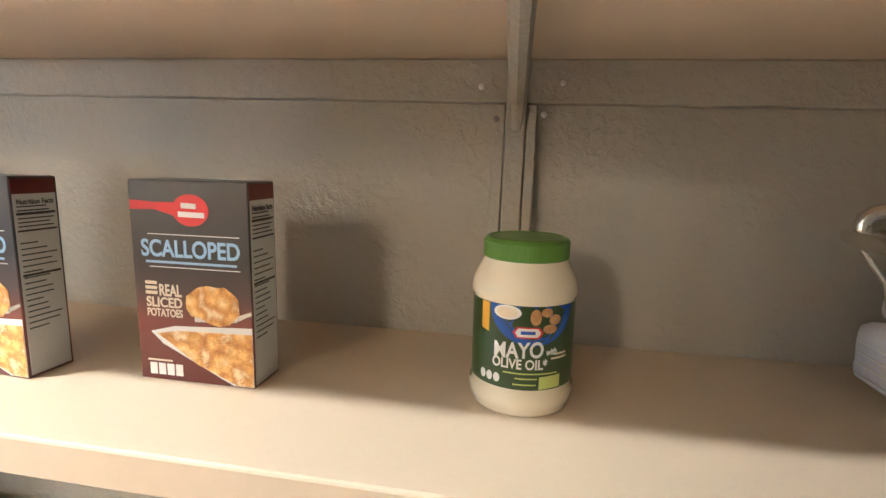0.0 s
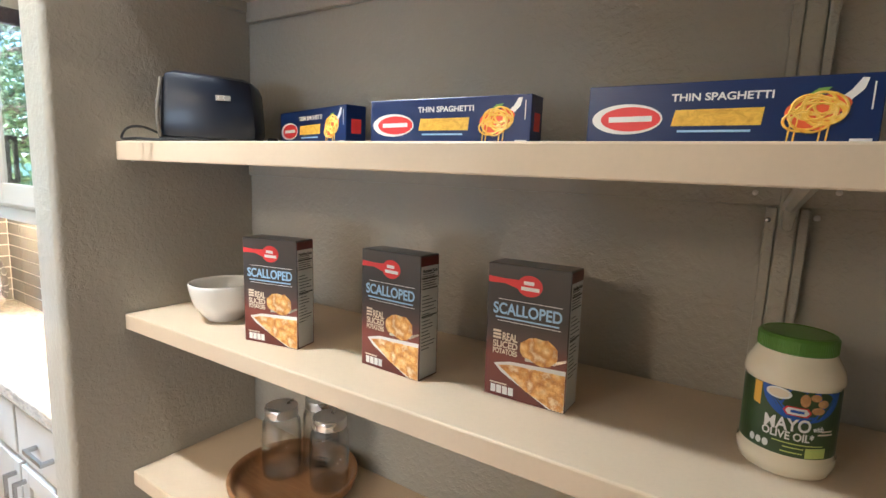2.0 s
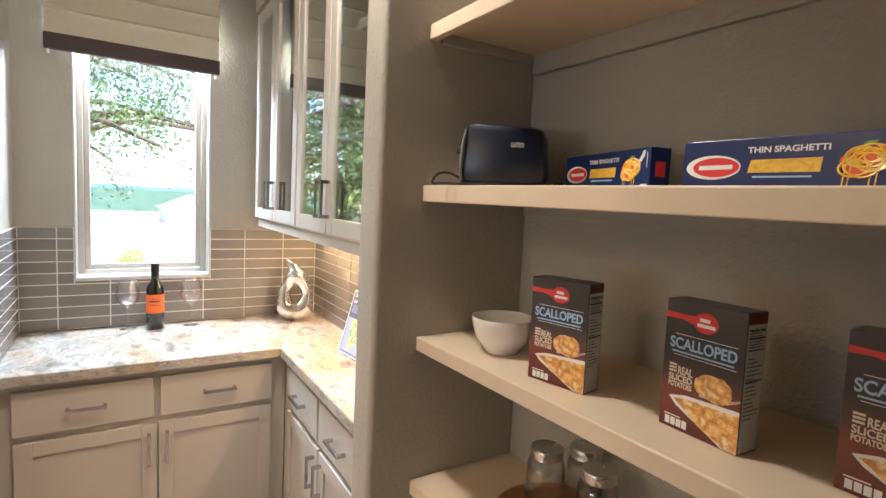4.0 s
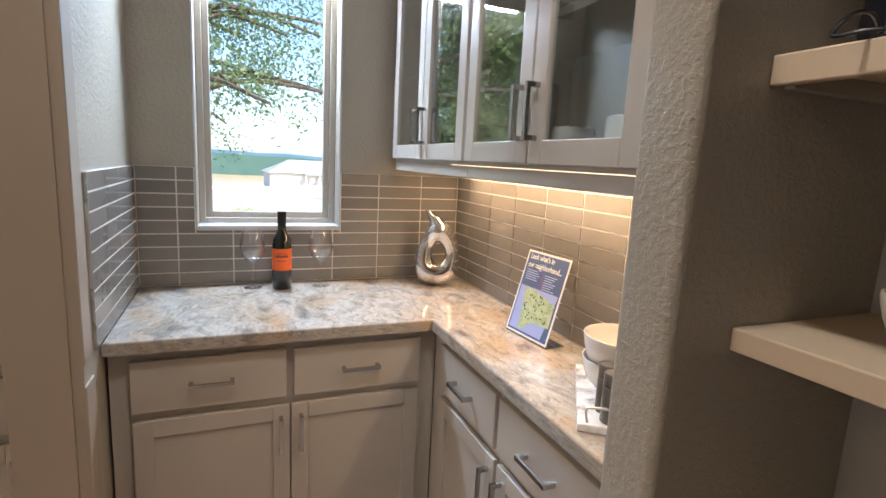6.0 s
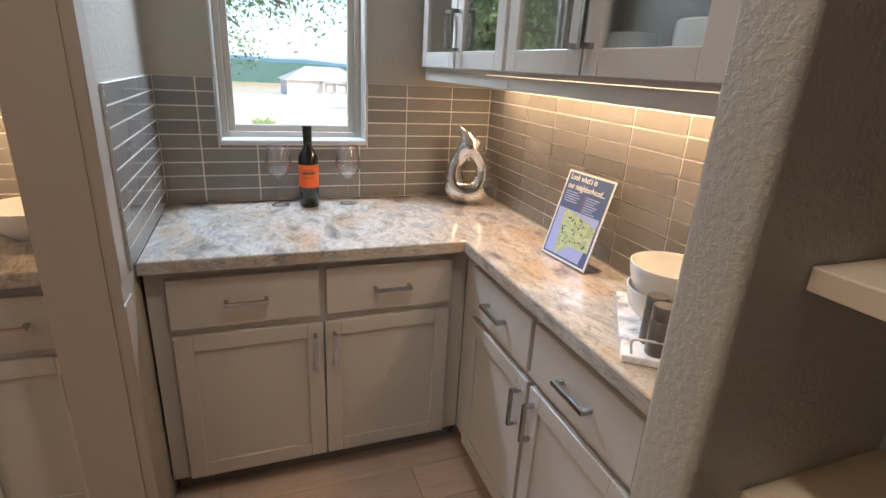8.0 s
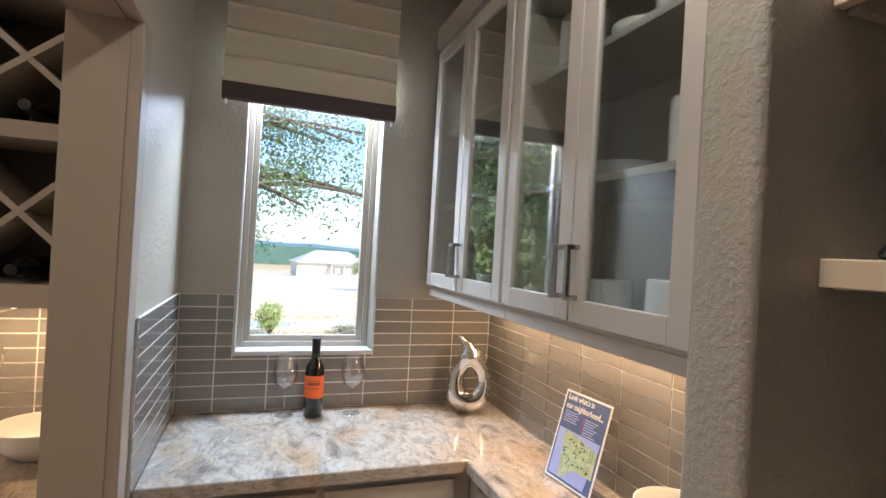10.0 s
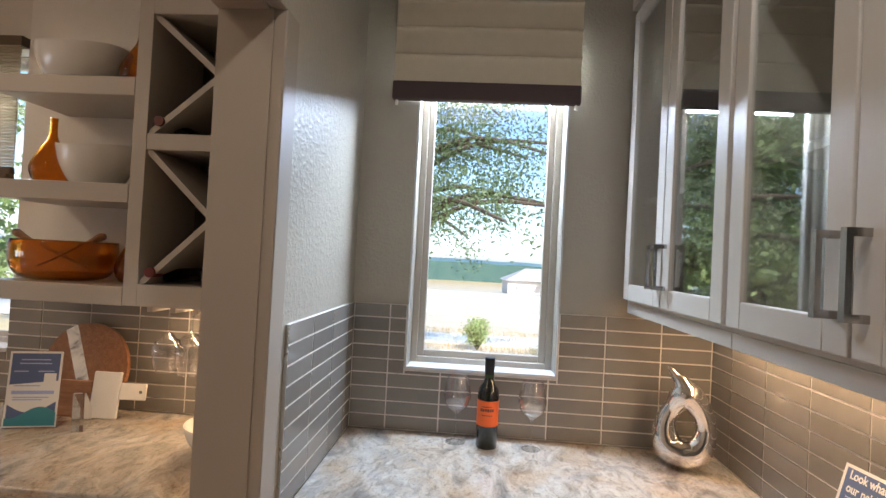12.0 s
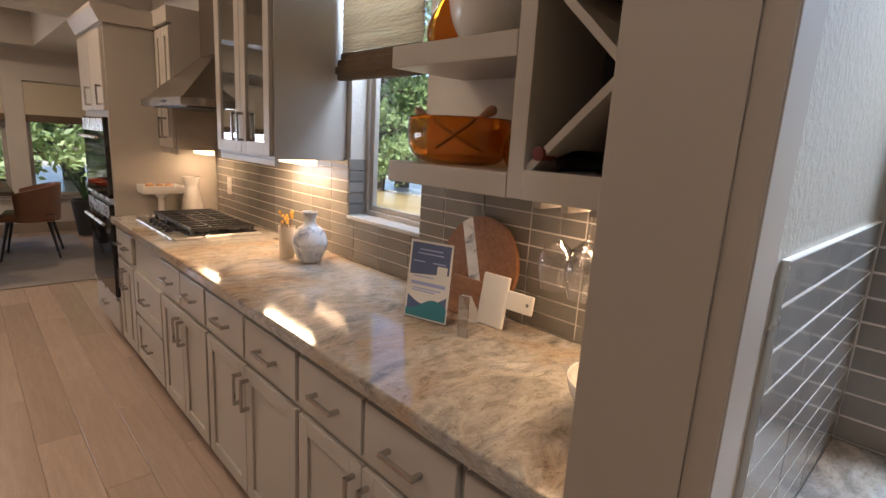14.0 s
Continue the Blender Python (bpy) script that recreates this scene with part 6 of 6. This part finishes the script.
def far_house():
    th = thing("house", pose(-128, 17.0, -6.31, 0, 0, 5), "white single-storey house with a pale hipped roof", "house")
    part("wall", box(-5, 5, -9, 9, 0, 3.4), M_STUCCO, th)
    bm = bmesh.new()
    e = [bm.verts.new(p) for p in ((-5.7, -9.7, 3.4), (5.7, -9.7, 3.4), (5.7, 9.7, 3.4), (-5.7, 9.7, 3.4))]
    r = [bm.verts.new((0, -4, 6.4)), bm.verts.new((0, 4, 6.4))]
    for f in ((e[0], e[1], r[0]), (e[1], e[2], r[1], r[0]), (e[2], e[3], r[1]), (e[3], e[0], r[0], r[1]), (e[3], e[2], e[1], e[0])):
        bm.faces.new(f)
    part("roof", bm, M_ROOF, th)
    for y in (-6.5, -3.2, 0.6, 3.4, 6.6):
        w = part("window", box(5.0, 5.08, y - 0.7, y + 0.7, 0.9, 2.5), M_STEEL, th)
        part("frame", boxes((5.08, 5.14, y - 0.8, y - 0.7, 0.8, 2.6), (5.08, 5.14, y + 0.7, y + 0.8, 0.8, 2.6)), M_WHITEPAINT, w)
    for y in (-1.2, 1.9, 5.0, 8.2):
        part("porch_post", box(6.4, 6.7, y - 0.15, y + 0.15, 0, 3.0), M_WHITEPAINT, th)
    part("porch_roof", box(5.0, 7.0, -1.6, 8.8, 3.0, 3.3), M_ROOF, th)


far_house()


def leaf_mesh(name, centres, per, spread, size, seed, mat, parent, flat=0.75):
    """A crown of small leaves gathered in clumps."""
    rng = np.random.default_rng(seed)
    c = np.repeat(np.array(centres, float), per, axis=0)
    p = c + rng.normal(0, 1, c.shape) * np.array([spread, spread, spread * flat])
    n = len(p)
    u = rng.normal(0, 1, (n, 3))
    u /= np.linalg.norm(u, axis=1)[:, None]
    v = np.cross(u, rng.normal(0, 1, (n, 3)))
    v /= np.linalg.norm(v, axis=1)[:, None]
    s = size * rng.uniform(0.6, 1.3, (n, 1))
    quad = np.stack([p - u * s, p + v * s * 0.45, p + u * s, p - v * s * 0.45], 1).reshape(-1, 3)
    me = bpy.data.meshes.new(name)
    me.from_pydata(quad.tolist(), [], np.arange(4 * n).reshape(-1, 4).tolist())
    me.materials.append(mat)
    ob = new(name, me)
    ob.parent = parent
    return ob


def tree(name, m, height, spread, limbs, per, size, mat, seed, label, low=0.25, droop=0.0, group="", loose=0.11, clump=0.062, flat=0.75):
    th = thing(name, m, label, "tree", group)
    rnd = random.Random(seed)
    trunk = smooth_path([(0, 0, 0), (0.1 * rnd.uniform(-1, 1), 0.1, height * 0.2), (0.2, -0.1, height * 0.42), (0.1, 0.2, height * 0.7), (0.0, 0.1, height * 0.9)], 4)
    k = height / 7
    part("trunk", tube(trunk, [0.24 * k * (1 - 0.9 * i / len(trunk)) + 0.015 for i in range(len(trunk))], 10), M_BARK, th, smooth=True)
    ends = []
    for i in range(limbs):
        t = rnd.uniform(low, 0.95)
        base = trunk[int(t * (len(trunk) - 1))]
        a = 2 * math.pi * (i * 0.382 + rnd.uniform(-0.05, 0.05))
        out = spread * rnd.uniform(0.55, 1.0) * (1.05 - 0.5 * t)
        tip = (base[0] + out * math.cos(a), base[1] + out * math.sin(a), base[2] + rnd.uniform(0.1, 0.35) * out - droop * out)
        mid = (base[0] * 0.5 + tip[0] * 0.5, base[1] * 0.5 + tip[1] * 0.5, base[2] * 0.5 + tip[2] * 0.5 + 0.14 * out)
        path = smooth_path([base, mid, tip], 5)
        part("limb", tube(path, [0.075 * k * (1 - 0.85 * j / len(path)) + 0.006 for j in range(len(path))], 7), M_BARK, th, smooth=True)
        for j in range(3, len(path)):
            for r_ in range(2):
                ends.append((path[j][0] + rnd.gauss(0, loose * spread), path[j][1] + rnd.gauss(0, loose * spread), path[j][2] + rnd.gauss(0.02, 0.55 * loose * spread)))
    crown = leaf_mesh("crown", ends, per, clump * spread, size, seed, mat, th, flat)
    return th


tree("oak_tree", pose(-10.5, -1.7, -0.61, 0, 0, 20), 7.8, 6.2, 46, 64, 0.050, M_OAKLEAF, 3, "live oak tree with a wide ragged crown", low=0.33, droop=0.10, loose=0.085, clump=0.040, flat=0.8)
wood_tree = tree("woodland_tree", pose(-11.5, -17.5, -0.66), 8.5, 3.6, 30, 24, 0.13, M_WOODLEAF, 8, "leafy green woodland tree", low=0.12, group="woodland trees")
for i, (x, y, a, s) in enumerate(((-14, -19, 60, 1.2), (-6.5, -18, 140, 0.9), (-12, -9.6, 200, 0.8), (-3.0, -15.5, 250, 0.85), (0.6, -17.0, 20, 0.9), (3.6, -16, 110, 0.8), (-1.5, -21, 300, 1.1), (2.2, -22, 77, 1.1), (-40, 9.3, 33, 0.62), (-9.5, -4.4, 95, 0.75), (-13.5, -6.8, 10, 0.95))):
    copy_thing(wood_tree, pose(x, y, -0.52 if x > -8 else 0.0485 * x - 0.14, 0, 0, a) @ Matrix.Diagonal((s, s, s, 1)))


def bush(m, r, seed, mat, label):
    th = thing("bush", m, label, "bush")
    rnd = random.Random(seed)
    ends = []
    for k in range(22):
        a, e = rnd.uniform(0, 6.28), rnd.uniform(0.35, 1.4)
        tip = (r * 0.75 * math.cos(a) * math.cos(e), r * 0.75 * math.sin(a) * math.cos(e), r * 1.5 * math.sin(e))
        part("stem", tube([(0, 0, 0), tuple(0.6 * t for t in tip), tip], [0.012, 0.008, 0.003], 5), M_BARK, th)
        ends += [tip, tuple(0.75 * t for t in tip), tuple(0.5 * t for t in tip)]
    leaf_mesh("foliage", ends, 26, r * 0.16, 0.035, seed, mat, th)


bush(pose(-10.6, 0.60, -0.62), 0.50, 6, M_BUSHLEAF, "small round light green bush in dry grass")
bush(pose(-10.3, 2.35, -0.62) @ Matrix.Diagonal((1.2, 1.5, 0.42, 1)), 0.45, 9, M_DRYBUSH, "low dry grey-green shrub beside the road")
rng = np.random.default_rng(12)
n = 9000
gx, gy = rng.uniform(-16, -3, n), rng.uniform(-4, 6, n)
gz = np.where(gx > -8, -0.49, 0.0485 * gx - 0.10)
hh, aa = rng.uniform(0.05, 0.16, n), rng.uniform(0, 6.28, n)
tri = np.stack([np.c_[gx - 0.012 * np.cos(aa), gy - 0.012 * np.sin(aa), gz - 0.06], np.c_[gx + 0.012 * np.cos(aa), gy + 0.012 * np.sin(aa), gz - 0.06], np.c_[gx + 0.05 * np.sin(aa), gy + 0.05 * np.cos(aa), gz + hh]], 1).reshape(-1, 3)
me = bpy.data.meshes.new("grass_tufts")
me.from_pydata(tri.tolist(), [], np.arange(3 * n).reshape(-1, 3).tolist())
me.materials.append(M_GRASS)
tagged(new("grass_tufts", me), "dry straw-coloured grass blades", "grass", kind="stuff")

# ---------- tiles and planks ----------
TW, TH, GAP = 0.2060, 0.0536, 0.0041


def tile_mesh(w, h, key, store={}):
    """Glazed tile lying in local x and z, its face towards -y; alike tiles share a mesh."""
    k = (round(w, 3), round(h, 3))
    if k not in store:
        bm = bmesh.new()
        b = 0.0010
        lo = [bm.verts.new((x, 0, z)) for x, z in ((0, 0), (w, 0), (w, h), (0, h))]
        hi = [bm.verts.new((x, -0.007, z)) for x, z in ((b, b), (w - b, b), (w - b, h - b), (b, h - b))]
        bm.faces.new(hi)
        for i in range(4):
            bm.faces.new((lo[i], lo[(i + 1) % 4], hi[(i + 1) % 4], hi[i]))
        bmesh.ops.recalc_face_normals(bm, faces=bm.faces)
        me = bpy.data.meshes.new("tile")
        bm.to_mesh(me)
        bm.free()
        me.materials.append(M_TILE)
        store[k] = me
    return store[k]


def tile_field(parent, m, length, start, rows, z0, holes=()):
    """Stacked tiles on a wall. m: local x along the wall, -y out of it. holes: x, x, z, z left free."""
    bars = []
    for r in range(rows):
        a = z0 + r * TH
        x = start
        while x < length - 0.004:
            p, q = max(x, 0.0), min(x + TW, length)
            x += TW
            if q - p < 0.006:
                continue
            spans = [(p, q, a, a + TH)]
            for h in holes:
                cut = []
                for s in spans:
                    if s[1] <= h[0] or s[0] >= h[1] or s[3] <= h[2] or s[2] >= h[3]:
                        cut.append(s)
                        continue
                    if s[0] < h[0] - 0.004:
                        cut.append((s[0], h[0], s[2], s[3]))
                    if s[1] > h[1] + 0.004:
                        cut.append((h[1], s[1], s[2], s[3]))
                    lo_, hi_ = max(s[0], h[0]), min(s[1], h[1])
                    if s[2] < h[2] - 0.004:
                        cut.append((lo_, hi_, s[2], h[2]))
                spans = cut
            for s in spans:
                w, h_ = s[1] - s[0] - GAP, s[3] - s[2] - GAP
                if w < 0.004 or h_ < 0.004:
                    continue
                ob = new("tile", tile_mesh(w, h_, 0))
                ob.parent = parent
                ob.matrix_basis = m @ Matrix.Translation((s[0] + GAP / 2, 0, s[2] + GAP / 2))


def grout_bed(parent, rows):
    part("grout_bed", boxes(*rows), M_GROUT, parent)


TOP = CT + 9 * TH
tile_field(wall_nw, pose(-0.007, 0.0, 0, 0, 0, 90), NOOK_N, 0.142 - TW, 9, CT + 0.001, [(WIN[0] - 0.010, WIN[1] + 0.010, WIN[2] - 0.014, 9)])
grout_bed(wall_nw, [(T, -0.0024, 0.0, WIN[0] - 0.009, CT + 0.0005, TOP), (T, -0.0024, WIN[0] - 0.009, WIN[1] + 0.009, CT + 0.0005, WIN[2] - 0.013), (T, -0.0024, WIN[1] + 0.009, NOOK_N + 0.004, CT + 0.0005, TOP)])
tile_field(wall_n, pose(0.0, NOOK_N + 0.007, 0), 1.613, 0.148 - TW, 10, CT + 0.001)
grout_bed(wall_n, [(0.0, 1.6135, NOOK_N + 0.0024, NOOK_N + 0.008, CT + 0.0005, CT + 10 * TH)])
tile_field(wall_s, pose(0.700, -0.007, 0, 0, 0, 180), 0.700, 0.0, 9, CT + 0.001)
grout_bed(wall_s, [(0.0, 0.700, SY1, -0.0012, CT + 0.0005, TOP)])
structure("tile_trim", box(0.7005, 0.7030, SY1 + 0.0002, 0.0008, CT + 0.0005, TOP), M_STEEL, "thin metal tile edge strip", "trim")
# kitchen wall, and the tiled side of its window
tile_field(wall_w, pose(-0.007, -3.652, 0, 0, 0, 90), 3.652 - 0.17, (-0.663 + 3.652) % TW - TW, 9, CT + 0.001, [(KWIN[0] + 3.652, KWIN[1] + 3.652, KWIN[2] - 0.012, 9)])
grout_bed(wall_w, [(T, -0.0024, -3.652, KWIN[0], CT + 0.0005, TOP), (T, -0.0024, KWIN[0], KWIN[1], CT + 0.0005, KWIN[2] - 0.013), (T, -0.0024, KWIN[1], -0.1655, CT + 0.0005, TOP)])
tile_field(wall_w, pose(-0.094, KWIN[0] + 0.001, 0, 0, 0, 180) @ pose(-0.094, 0, 0), 0.094, 0.0, 5, KWIN[2] + 0.004)

# floor planks along y, in both spaces
PW, PL = 0.178, 1.22
plank_meshes = {}


def plank(w, l):
    k = (round(w, 3), round(l, 2))
    if k not in plank_meshes:
        bm = bmesh.new()
        b = 0.002
        lo = [bm.verts.new(p) for p in ((0, 0, -0.0135), (w, 0, -0.0135), (w, l, -0.0135), (0, l, -0.0135))]
        md = [bm.verts.new((v.co.x, v.co.y, -b)) for v in lo]
        hi = [bm.verts.new(p) for p in ((b, b, 0), (w - b, b, 0), (w - b, l - b, 0), (b, l - b, 0))]
        for s, t in ((lo, md), (md, hi)):
            for i in range(4):
                bm.faces.new((s[i], s[(i + 1) % 4], t[(i + 1) % 4], t[i]))
        bm.faces.new(hi)
        me = bpy.data.meshes.new("plank")
        bm.to_mesh(me)
        bm.free()
        me.materials.append(M_FLOOR)
        plank_meshes[k] = me
    return plank_meshes[k]


for i in range(19):
    x = 0.50 + i * PW
    y = DY + 0.02 - (i * 0.437 % 1) * PL
    while y < PANTRY_N - 0.02:
        a, b = max(y, DY + 0.02), min(y + PL, PANTRY_N - 0.005)
        y += PL
        if b - a > 0.03:
            ob = new("plank", plank(PW - 0.0015, b - a - 0.0015))
            ob.parent = floor
            ob.location = (x, a, 0)
